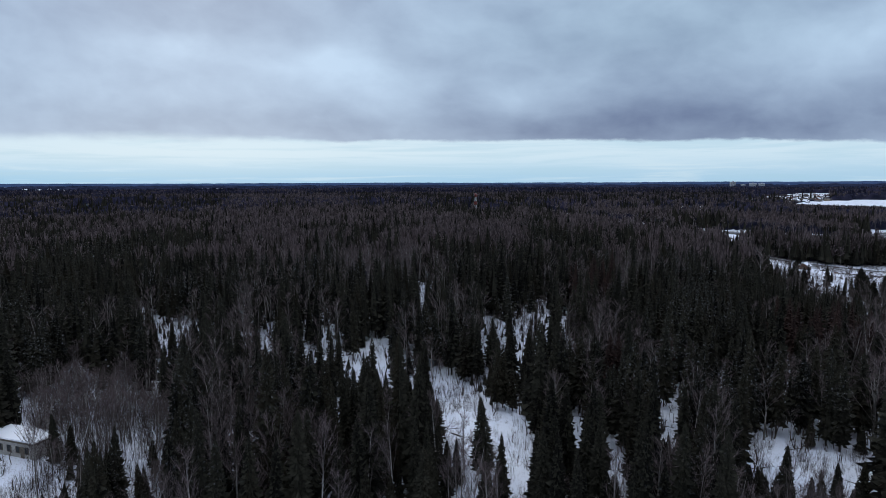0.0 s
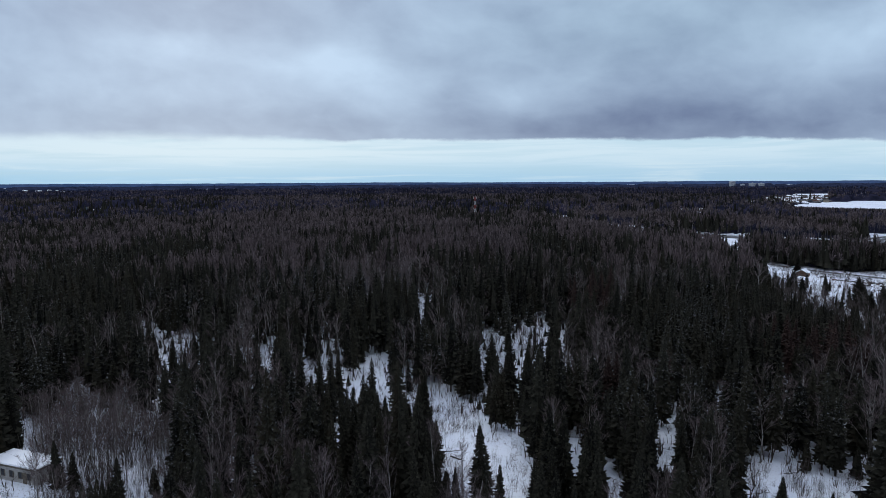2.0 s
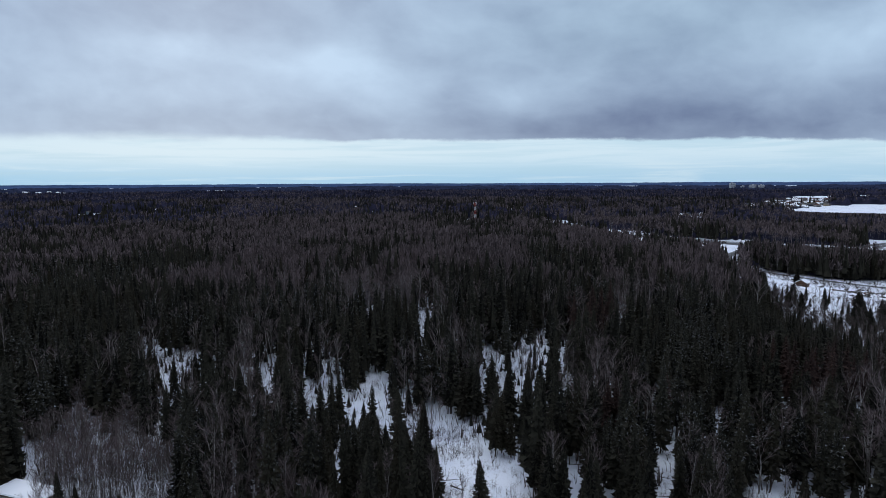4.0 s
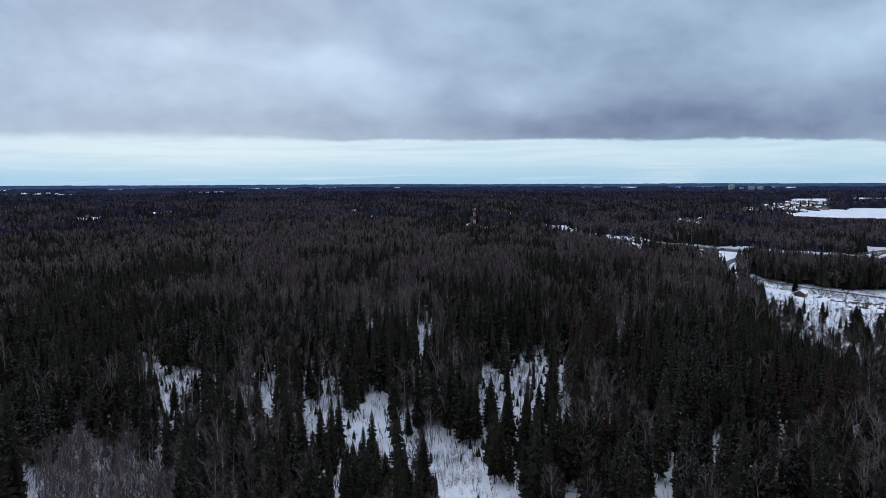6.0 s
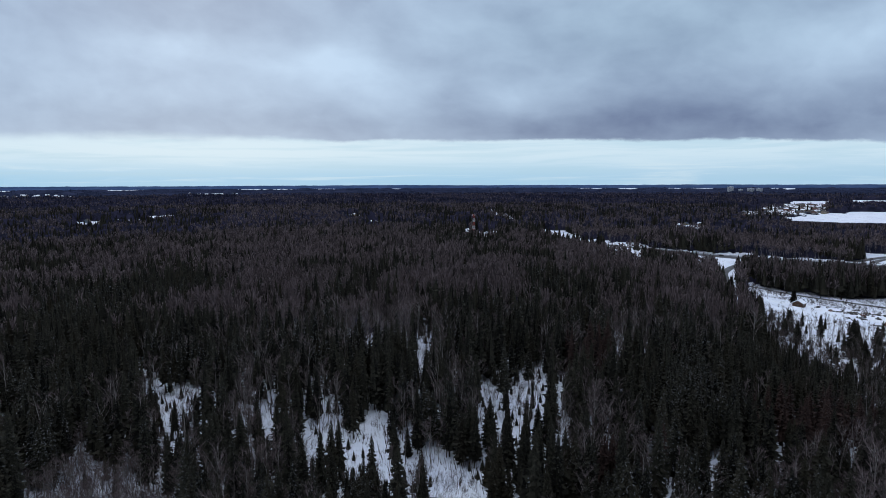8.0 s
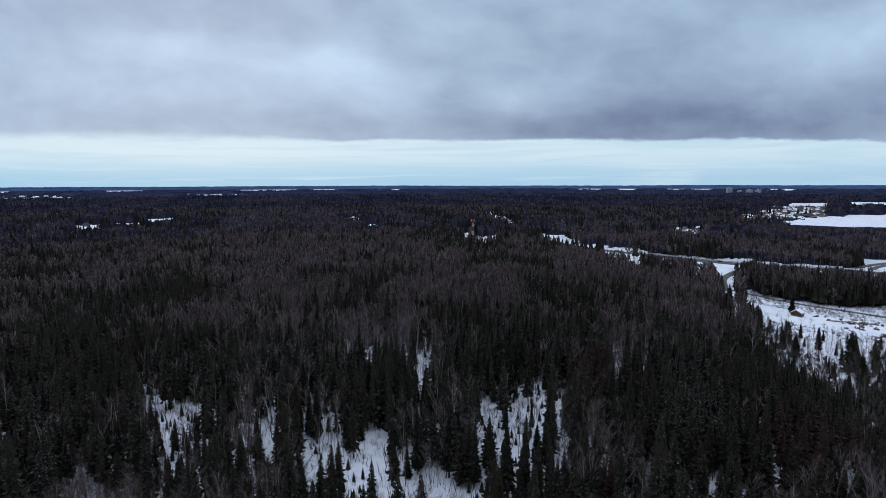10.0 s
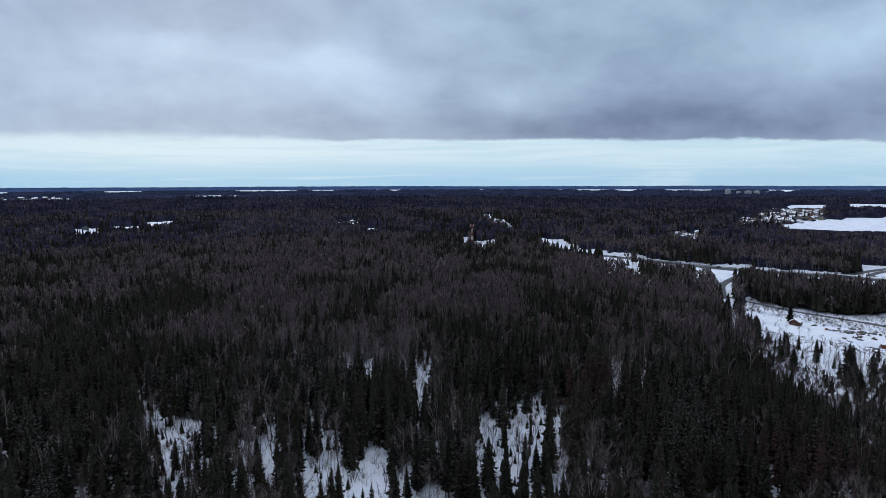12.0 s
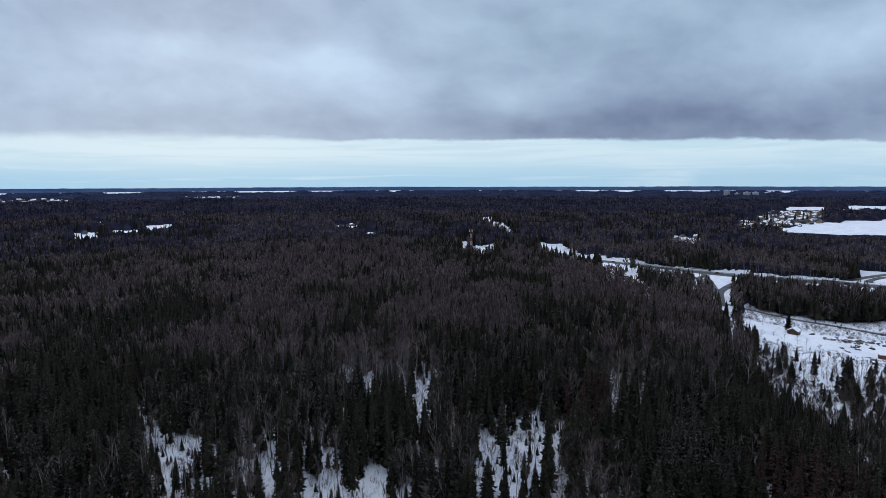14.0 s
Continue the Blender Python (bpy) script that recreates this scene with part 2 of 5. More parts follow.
def ground_z(x, y):
    """Height of the snow: a low wooded rise ahead, a hollow with a field to its right, a slow climb to the horizon."""
    z = 15 * step(380, 950, y) + 11 * np.exp(-(((x - 20) / 180) ** 2) - ((y - 385) / 195) ** 2)
    z = z - 10.5 * np.exp(-(((x - 265) / 95) ** 2) - ((y - 400) / 150) ** 2)
    z = z - 5 * np.exp(-(((x + 15) / 80) ** 2) - ((y - 145) / 28) ** 2)
    return z + 15 * step(1500, 4900, np.hypot(x, y))


# open snow as sectors: bearing from, to (degrees right of straight ahead), distance from, to
FAR_FIELDS = (
    (30.2, 33.4, 1627, 1983), (34.3, 37.8, 1663, 2148),
    (12.3, 15.2, 3560, 4300), (16.1, 18.3, 3420, 4300), (20.4, 22.0, 3560, 4250), (22.3, 24.5, 3480, 4250), (28.3, 29.2, 3280, 4214), (29.5, 30.8, 3300, 4065),
    (-31.3, -29.4, 866, 1040), (-30.1, -28.8, 1120, 1334), (-28.7, -26.5, 915, 1065), (-26.3, -23.9, 950, 1171), (-9.6, -7.5, 880, 1042),
    (-29.5, -26.4, 3560, 4250), (-19.0, -13.8, 3520, 4250), (-12.4, -9.8, 3560, 4250), (-5.1, -3.8, 3480, 4200),
)
LAKE = ((29.9, 31.2, 1005, 1095), (31.2, 32.6, 1000, 1190), (32.6, 34.4, 1000, 1270), (34.4, 36.8, 1010, 1350), (36.8, 40.0, 1015, 1400))
FAR_VILLAGES = (
    (-6.9, -5.5, 780, 896), (-36.8, -34.0, 2360, 2988), (-34.0, -31.0, 2360, 3048), (-36.8, -35.6, 3129, 3969), (-32.1, -30.7, 2964, 3753),
    (-23.3, -18.1, 2520, 3198), (3.4, 3.8, 3006, 4300), (26.5, 28.2, 928, 1336), (28.2, 33.2, 992, 1744),
)
ROADSIDE = (
    (4.4, 5.0, 1050, 1245), (5.0, 5.6, 972, 1145), (5.6, 6.2, 908, 1065), (6.2, 6.8, 855, 990), (6.8, 7.4, 808, 930), (21.5, 23.5, 770, 870), (10.2, 11.9, 634, 755), (11.8, 12.9, 602, 732),
    (2.2, 2.9, 640, 770), (3.3, 5.7, 621, 734), (12.9, 15.5, 588, 668), (15.5, 17.5, 520, 650), (17.4, 18.6, 470, 560), (18.6, 19.7, 430, 505), (17.4, 18.7, 588, 640), (18.6, 21.9, 598, 628),
    (21.9, 23.9, 592, 627), (23.4, 25.0, 535, 629), (25.0, 26.7, 445, 629), (26.5, 30.7, 588, 627), (30.7, 34.6, 590, 629), (34.6, 36.0, 588, 635), (36.0, 39.6, 560, 676),
)
FIELD = ((25.9, 28.1, 350, 440), (28.1, 29.6, 318, 486), (29.6, 31.0, 284, 486), (31.0, 32.6, 260, 485), (32.6, 34.3, 250, 484), (34.3, 37.3, 246, 482), (37.3, 41.3, 246, 480))
# open snow among the nearer trees: the hollow, the glades on its banks, the gaps up the slope
GLADES = (
    (-0.7, 1.7, 103, 145), (1.5, 4.7, 101, 122), (4.5, 9.2, 95, 119), (6.3, 8.1, 86, 96), (20.5, 22.5, 110, 131), (27.0, 32.0, 106, 120), (32.0, 37.8, 107, 119),
    (-11.1, -9.8, 105, 134), (-6.9, -5.3, 144, 176), (-29.5, -27.0, 106, 122), (15.5, 16.9, 95, 105), (11.2, 13.9, 103, 123), (-43.0, -36.4, 90, 132), (-37.0, -32.8, 106, 124),
)
HOLLOW = (
    (-13.3, -12.0, 155, 172), (-12.1, -11.0, 154, 161), (-10.7, -9.1, 152, 168), (-9.8, -7.4, 143, 156), (-7.4, -5.2, 136, 150), (-4.8, 4.7, 124, 146), (6.9, 10.0, 124, 133),
    (4.1, 5.7, 157, 195), (5.8, 9.8, 177, 208), (4.8, 9.8, 168, 184), (6.3, 7.9, 149, 166), (9.9, 11.3, 143, 165), (10.4, 12.0, 179, 202), (-17.5, -16.5, 170, 190), (-16.4, -15.4, 168, 189),
)
SLOPE_GAPS = (
    (-37.5, -36.8, 238, 273), (-37.5, -36.9, 206, 229), (-36.2, -35.7, 204, 230), (-27.6, -26.8, 234, 251), (-26.2, -25.5, 236, 270), (-26.7, -25.2, 184, 226),
    (-24.8, -22.9, 196, 213), (-24.9, -23.9, 182, 198), (-23.1, -21.4, 165, 179), (-22.0, -21.2, 178, 198), (-25.6, -24.8, 165, 178), (-2.9, -0.9, 198, 241), (-8.1, -7.5, 204, 229), (-11.4, -10.7, 190, 204),
)
EAST_GAPS = (
    (17.0, 17.6, 171, 190), (19.7, 20.3, 156, 167), (21.4, 22.3, 142, 163), (23.2, 24.4, 144, 155), (25.1, 26.2, 143, 163), (27.9, 28.6, 137, 154), (21.0, 22.6, 131, 139),
    (30.8, 31.8, 166, 189), (29.8, 30.9, 168, 181), (32.7, 33.2, 189, 202), (34.8, 36.5, 243, 264), (35.6, 36.4, 178, 225), (36.6, 37.5, 211, 224),
)
GAPS = GLADES + HOLLOW + SLOPE_GAPS + EAST_GAPS
FIELD_FOOT = ((28.6, 31.0, 300, 480), (31.0, 33.5, 280, 480), (33.5, 41.0, 268, 480))
THICKETS = ((-34.0, -27.0, 112, 165), (-29.5, -24.5, 112, 150))
# where the view over low growth stays open: the building and the thicket
LOW_GROWTH = ((-40.0, -32.4, 116, 117), (-34.0, -25.0, 117, 118))


def inside(sectors, x, y, ragged=0.0):
    """Which places lie in one of the sectors; ragged: how far their rims wander, as a share of their distance."""
    d, b = np.hypot(x, y), np.degrees(np.arctan2(x, y))
    k = np.clip(d / 150, 0.7, 12)
    b = b + np.degrees(ragged) * (np.sin(d / (11.0 * k)) + np.sin(d / (4.1 * k) + x / (9 * k)) + 0.7 * np.sin(d / (1.7 * k)))
    d = d * (1 + 2.2 * ragged * (np.sin(x / (3.9 * k)) + 0.8 * np.sin(x / (1.7 * k) + 2) + 0.6 * np.sin(x / (0.7 * k))))
    hit = np.zeros(np.shape(x), bool)
    for b0, b1, d0, d1 in sectors:
        hit |= (b > b0) & (b < b1) & (d > d0) & (d < d1)
    return hit


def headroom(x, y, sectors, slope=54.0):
    """How tall the growth may stand there, in metres: cut to the camera's sight line, lowest at the southern rim of
    each opening.
    """
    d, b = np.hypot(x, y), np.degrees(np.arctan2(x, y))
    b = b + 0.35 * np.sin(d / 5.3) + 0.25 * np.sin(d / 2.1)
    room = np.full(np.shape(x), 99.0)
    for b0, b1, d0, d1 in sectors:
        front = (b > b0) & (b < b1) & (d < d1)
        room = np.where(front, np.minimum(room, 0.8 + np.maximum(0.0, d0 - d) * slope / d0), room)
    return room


def wander(x, y, size, seed):
    """Smooth pseudo-random field in about -1 to 1, with that typical size in metres."""
    rng = np.random.default_rng(seed)
    out = np.zeros(np.shape(x))
    for k in range(7):
        a, p, s = rng.uniform(0, 6.28), rng.uniform(0, 6.28), size * rng.uniform(0.6, 1.7)
        out += np.sin((x * np.cos(a) + y * np.sin(a)) * 6.28 / s + p)
    return out / 3.2


# ---- mesh writing ----


def mesh_of(name, verts, faces, materials, slots=None, smooth=False):
    """A mesh from arrays of corners and triangles or quads."""
    verts, faces = np.asarray(verts, np.float32), np.asarray(faces, np.int32)
    me = bpy.data.meshes.new(name)
    count, sides = faces.shape
    me.vertices.add(len(verts))
    me.vertices.foreach_set("co", verts.ravel())
    me.loops.add(count * sides)
    me.loops.foreach_set("vertex_index", faces.ravel())
    me.polygons.add(count)
    me.polygons.foreach_set("loop_start", np.arange(0, count * sides, sides, dtype=np.int32))
    me.polygons.foreach_set("loop_total", np.full(count, sides, np.int32))
    for m in materials:
        me.materials.append(m)
    if slots is not None:
        me.polygons.foreach_set("material_index", np.asarray(slots, np.int32))
    if smooth:
        me.polygons.foreach_set("use_smooth", np.ones(count, bool))
    me.update(calc_edges=True)
    return me


def spread(name, shapes, places, materials, label, category):
    """One object of many copies: shapes are (corners, triangles, slots); places are rows of x, y, z, turn, width, height scale, shape."""
    vs, fs, ss, base = [], [], [], 0
    for k, (v, f, s) in enumerate(shapes):
        p = places[places[:, 6].astype(int) == k]
        if not len(p):
            continue
        c, q = np.cos(p[:, 3])[:, None], np.sin(p[:, 3])[:, None]
        x = (v[:, 0] * c - v[:, 1] * q) * p[:, 4:5] + p[:, 0:1]
        y = (v[:, 0] * q + v[:, 1] * c) * p[:, 4:5] + p[:, 1:2]
        z = v[:, 2] * p[:, 5:6] + p[:, 2:3]
        vs.append(np.stack([x, y, z], -1).reshape(-1, 3))
        fs.append((f[None] + (np.arange(len(p)) * len(v))[:, None, None] + base).reshape(-1, 3))
        ss.append(np.tile(s, len(p)))
        base += len(p) * len(v)
    if not vs:
        return None
    ob = new(name, mesh_of(name, np.concatenate(vs), np.concatenate(fs), materials, np.concatenate(ss)))
    return tagged(ob, label, category, kind="stuff")


class Shape:
    """Collects triangles with a material slot each."""

    def __init__(self):
        self.v, self.f, self.s = [], [], []

    def tri(self, a, b, c, slot=0):
        n = len(self.v)
        self.v += [a, b, c]
        self.f.append((n, n + 1, n + 2))
        self.s.append(slot)

    def tube(self, a, b, ra, rb, sides, slot=0):
        a, b = np.array(a, float), np.array(b, float)
        way = (b - a) / (np.linalg.norm(b - a) + 1e-9)
        u = np.cross(way, (0.3, 0.9, 0.1))
        u /= np.linalg.norm(u)
        w, n = np.cross(way, u), len(self.v)
        for c, r in ((a, ra), (b, rb)):
            for k in range(sides):
                t = 2 * math.pi * k / sides
                self.v.append(c + r * (math.cos(t) * u + math.sin(t) * w))
        for k in range(sides):
            m = (k + 1) % sides
            self.f += [(n + k, n + m, n + sides + m), (n + k, n + sides + m, n + sides + k)]
            self.s += [slot, slot]

    def done(self):
        return np.array(self.v, float), np.array(self.f, int), np.array(self.s, int)


def joined(*shapes):
    v, f, s, base = [], [], [], 0
    for a, b, c in shapes:
        v.append(a), f.append(b + base), s.append(c)
        base += len(a)
    return np.concatenate(v), np.concatenate(f), np.concatenate(s)


# ---- trees, 20 m tall, at four levels of detail ----


def spruce_trunk(rng, sides=6):
    s = Shape()
    bend = rng.normal(0, 0.12, 2)
    s.tube((0, 0, -0.3), (bend[0], bend[1], 9), 0.22, 0.14, sides, 1)
    s.tube((bend[0], bend[1], 9), (0, 0, 19.6), 0.14, 0.02, sides, 1)
    for k in range(7):
        a, h, r = rng.uniform(0, 6.28), rng.uniform(1.2, 4.5), rng.uniform(0.6, 1.6)
        s.tri((0, 0, h), (0, 0, h + 0.09), (r * math.cos(a), r * math.sin(a), h - 0.2 * r), 1)
    return s.done()


def spruce_crown(rng, count, broad, foot=0.14, wide=2.9):
    """Drooping sprays set in uneven whorls round a dense core, longest below, rounding off to a thin leader. broad: width of a spray."""
    s = Shape()
    phase, pitch = rng.uniform(0, 6.28), rng.uniform(1.7, 2.5)
    lean = rng.normal(0, 0.5, 2)
    for w in range(count):
        t = 1 - (1 - (w + rng.random()) / count) ** 1.2
        h = 20 * (foot + (0.965 - foot) * t)
        a = 2.39996 * w + rng.normal(0, 0.35)
        c, q = math.cos(a), math.sin(a)
        reach = wide * (1 - t) ** 0.74 * (0.70 + 0.30 * min(1, t * 6)) + 0.12
        reach *= 0.92 + 0.11 * math.sin(h * pitch + phase) + 0.07 * (lean[0] * c + lean[1] * q)
        r = reach * rng.uniform(0.66, 1.18)
        fall = r * rng.uniform(0.22, 0.58) * (1.1 - 0.8 * t)
        half = broad * (0.105 * r + 0.085) * rng.uniform(0.8, 1.2)
        root, mid = 0.22 * r, 0.66 * r
        zr, zm, zt = h + 0.12, h - 0.66 * fall, h - fall + 0.14 * r
        sag = 0.25 * half + 0.08
        A = (root * c, root * q, zr)
        B = (mid * c - half * q, mid * q + half * c, zm - sag * rng.uniform(0.5, 1.9))
        C = (mid * c + half * q, mid * q - half * c, zm - sag * rng.uniform(0.5, 1.9))
        T = (r * c, r * q, zt)
        s.tri(A, B, T), s.tri(A, T, C)
    full = 1 + 0.22 * (broad - 1)
    for lo, hi, r in ((foot + 0.02, 0.60, 0.46 * full), (0.34, 0.93, 0.34 * full)):
        ring = [(wide * r * rng.uniform(0.8, 1.2) * math.cos(k * 1.0472), wide * r * rng.uniform(0.8, 1.2) * math.sin(k * 1.0472), 20 * lo + rng.uniform(-0.8, 0.8)) for k in range(6)]
        for k in range(6):
            s.tri(ring[k], ring[(k + 1) % 6], (0, 0, 20 * hi))
    s.tri((0.08, 0, 19.0), (-0.08, 0.03, 19.0), (0, 0, 20.2)), s.tri((0, 0.08, 19.0), (0, -0.08, 19.0), (0, 0, 20.2))
    return s.done()


def spruce_far(rng, tiers, sides):
    s = Shape()
    for k in range(tiers):
        lo, hi = 20 * (0.10 + 0.62 * k / tiers), 20 * (0.55 + 0.47 * (k + 1) / tiers)
        r, turn = 2.5 * (1 - 0.8 * k / tiers), rng.uniform(0, 6.28)
        ring = [(r * rng.uniform(0.7, 1.2) * math.cos(turn + 6.283 * m / sides), r * rng.uniform(0.7, 1.2) * math.sin(turn + 6.283 * m / sides), lo + rng.uniform(-1, 1)) for m in range(sides)]
        for m in range(sides):
            s.tri(ring[m], ring[(m + 1) % sides], (rng.normal(0, 0.12), rng.normal(0, 0.12), hi))
    return s.done()


def leafless_trunk(rng, sides=5):
    s = Shape()
    a, b = rng.normal(0, 0.35, 2), rng.normal(0, 0.6, 2)
    s.tube((0, 0, -0.3), (a[0], a[1], 8), 0.17, 0.12, sides, 1)
    s.tube((a[0], a[1], 8), (b[0], b[1], 18.5), 0.12, 0.02, sides, 1)
    return s.done()


def leafless_crown(rng, limbs, twigs, thick, low=0.34, spreadout=1.0):
    """Limbs that climb steeply from the stem, each with a broom of fine twigs."""
    s = Shape()
    for k in range(limbs):
        h = 20 * (low + (0.90 - low) * (k + rng.random()) / limbs)
        a, lean = rng.uniform(0, 6.28), rng.uniform(0.35, 0.75) * spreadout
        length = (20 - h) * rng.uniform(0.40, 0.62) + 1.1
        way = np.array([math.cos(a) * lean, math.sin(a) * lean, 1.0])
        root, tip = np.array([0, 0, h]), np.array([0, 0, h]) + way * length / np.linalg.norm(way)
        side = np.array([-math.sin(a), math.cos(a), 0]) * thick * 0.9
        s.tri(root - 0.7 * side, root + 0.7 * side, tip, 1)
        s.tri(root - np.array([0, 0, thick]), root + np.array([0, 0, thick]), tip, 1)
        for m in range(twigs):
            f = rng.uniform(0.25, 1.0)
            p = root + (tip - root) * f
            d = way * 0.8 + np.array([*rng.normal(0, 0.55, 2), rng.uniform(-0.15, 0.7)])
            d = d / np.linalg.norm(d) * rng.uniform(0.9, 2.3) * (1.25 - 0.5 * f)
            o = np.cross(d, rng.normal(0, 1, 3))
            o *= thick * rng.uniform(0.5, 0.9) / (np.linalg.norm(o) + 1e-9)
            s.tri(p - o, p + o, p + d)
    return s.done()


def leafless_brush(rng, count, broad, core=5):
    """A stem under a rounded crown: twigs that fan out from the forks and end on an uneven egg-shaped hull."""
    s = Shape()
    squat, wide = rng.uniform(0.85, 1.1), rng.uniform(2.3, 3.1)
    lumps = rng.uniform(0.75, 1.15, 7)
    for k in range(count):
        a, e = rng.uniform(0, 6.28), math.asin(rng.uniform(-0.45, 1.0))
        r = lumps[int(a / 6.2832 * 7) % 7] * rng.uniform(0.82, 1.08)
        t = np.array([wide * r * math.cos(e) * math.cos(a), wide * r * math.cos(e) * math.sin(a), 13.0 + 6.6 * squat * r * math.sin(e)])
        p = np.array([0.25 * t[0], 0.25 * t[1], 13.0 + 0.45 * (t[2] - 13.0) - rng.uniform(1.0, 3.2)])
        b = rng.uniform(0, 6.28)
        o = np.array([math.cos(b), math.sin(b), rng.uniform(-0.6, 0.6)]) * broad * rng.uniform(0.6, 1.3)
        s.tri(p, t - o, t + o)
    for k in range(core):
        a, h = rng.uniform(0, 6.28), rng.uniform(4, 9)
        s.tri((0, 0, h), (0.10, 0, h + 0.1), (1.5 * math.cos(a), 1.5 * math.sin(a), h + rng.uniform(4, 7)), 1)
    if core:
        s.tri((-0.13, 0, -0.3), (0.13, 0, -0.3), (0, 0, 16), 1), s.tri((0, -0.13, -0.3), (0, 0.13, -0.3), (0, 0, 16), 1)
    return s.done()


def shrub(rng, stems, thick, tall=3.2, wide=1.5):
    """A loose clump of thin wands with side twigs."""
    s = Shape()
    for k in range(stems):
        a, r = rng.uniform(0, 6.28), wide * rng.uniform(0.15, 1.0)
        root = np.array([0.55 * r * math.cos(a), 0.55 * r * math.sin(a), -0.1])
        tip = np.array([r * math.cos(a), r * math.sin(a), tall * rng.uniform(0.4, 1.0)]) + rng.normal(0, 0.15 * wide, 3) * (1, 1, 0)
        b = rng.uniform(0, 6.28)
        o = np.array([math.cos(b), math.sin(b), 0]) * thick * rng.uniform(0.6, 1.1)
        s.tri(root - o, root + o, tip)
        for m in range(2):
            p = root + (tip - root) * rng.uniform(0.3, 0.75)
            q = p + np.array([*rng.normal(0, 0.28 * wide, 2), tall * rng.uniform(0.1, 0.35)])
            s.tri(p - o * 0.7, p + o * 0.7, q)
    return s.done()

# ---- ground: one sheet to the horizon ----


def make_ground():
    radii = np.concatenate([[6.0], np.geomspace(12, 4930, 150)])
    ahead = np.radians(np.linspace(-52, 52, 170))
    around = np.radians(np.linspace(52, 308, 65))[1:-1]
    b = np.concatenate([ahead, around])
    B, R = np.meshgrid(b, radii)
    x, y = R * np.sin(B), R * np.cos(B)
    z = ground_z(x, y)
    n, m = x.shape
    v = np.concatenate([np.stack([x, y, z], -1).reshape(-1, 3), [[0, 0, float(ground_z(0.0, 0.0))]]])
    i, j = np.meshgrid(np.arange(n - 1), np.arange(m), indexing="ij")
    k = (j + 1) % m
    quads = np.stack([i * m + j, i * m + k, (i + 1) * m + k, (i + 1) * m + j], -1).reshape(-1, 4)
    tris = np.concatenate([quads[:, (0, 2, 1)], quads[:, (0, 3, 2)], [(n * m, q, (q + 1) % m) for q in range(m)]])
    ob = new("ground", mesh_of("ground", v, tris, [SNOW], smooth=True))
    tagged(ob, "snow-covered forest floor with litter reaching the horizon", "ground", kind="structure")


make_ground()


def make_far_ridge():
    """The last wooded swells under the sky, with distance haze put into their blue base colour."""
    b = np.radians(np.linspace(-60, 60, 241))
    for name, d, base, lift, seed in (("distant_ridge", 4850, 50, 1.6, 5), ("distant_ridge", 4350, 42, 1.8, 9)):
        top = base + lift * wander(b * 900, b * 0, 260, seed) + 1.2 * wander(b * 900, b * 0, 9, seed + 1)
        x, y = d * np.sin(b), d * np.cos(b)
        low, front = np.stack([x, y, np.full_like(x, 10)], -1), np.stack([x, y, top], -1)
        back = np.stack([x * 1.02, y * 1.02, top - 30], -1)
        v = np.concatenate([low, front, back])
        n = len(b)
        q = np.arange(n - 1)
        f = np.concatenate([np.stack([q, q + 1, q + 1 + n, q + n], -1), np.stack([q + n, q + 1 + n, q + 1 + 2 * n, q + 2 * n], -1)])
        tagged(new(name, mesh_of(name, v, f, [HAZED_RIDGE])), "low wooded ridge far away on the horizon, painted haze blue", "backdrop", kind="structure")


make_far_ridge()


def make_canopy():
    """Brush under the middle woods and the closed roof of the far ones, out of which single tops rise."""
    radii = np.geomspace(258, 3900, 205)
    b = np.radians(np.linspace(-48, 48, 360))
    B, R = np.meshgrid(b, radii)
    rng = np.random.default_rng(4)
    B = B + rng.uniform(-0.4, 0.4, B.shape) * (b[1] - b[0])
    R = R * (1 + rng.uniform(-0.004, 0.004, R.shape)) * (1 + 0.07 * wander(np.degrees(B), R / 25, 2.5, 71) * (1 - step(262, 330, R)))
    x, y = R * np.sin(B), R * np.cos(B)
    wider = tuple((a - 0.5, c + 0.5, p - 22, q + 14) for a, c, p, q in ROADSIDE + FIELD)
    shut = ~inside(FAR_FIELDS + LAKE + FAR_VILLAGES + wider, x, y, 0.004)
    yard = inside(FAR_VILLAGES, x, y, 0.004) & ~inside(LAKE, x, y, 0.004) & (rng.random(x.shape) > 0.15)
    shut |= yard
    z = ground_z(x, y) + np.where(yard, rng.uniform(0.3, 2.6, x.shape), np.where(shut, (3.2 + 6.2 * step(560, 800, R)) * (1 + 0.36 * rng.uniform(-1, 1, x.shape)) + (0.9 * wander(x, y, 240, 8)) * step(560, 800, R), -0.5))
    z = np.minimum(z, ground_z(x, y) + 0.7 * headroom(x, y, LAKE, 74.0))
    z[-1], z[0] = ground_z(x[-1], y[-1]) - 1, ground_z(x[0], y[0]) - 0.5
    n, m = x.shape
    i, j = np.meshgrid(np.arange(n - 1), np.arange(m - 1), indexing="ij")
    whole = shut[:-1, :-1] | shut[1:, :-1] | shut[:-1, 1:] | shut[1:, 1:]
    quads = np.stack([i * m + j, (i + 1) * m + j, (i + 1) * m + j + 1, i * m + j + 1], -1)[whole]
    tris = np.concatenate([quads[:, :3], quads[:, (0, 2, 3)]])
    # beyond 2300 m the roof takes the bluer tone that stands in for haze
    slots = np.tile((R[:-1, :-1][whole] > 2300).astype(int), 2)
    ob = new("woodland_canopy", mesh_of("woodland_canopy", np.stack([x, y, z], -1).reshape(-1, 3), tris, [HAZED_CANOPY, HAZED_REMOTE_WOOD], slots))
    tagged(ob, "closed dark canopy of distant mixed woods, hazed blue in colour", "woodland", kind="stuff")


make_canopy()

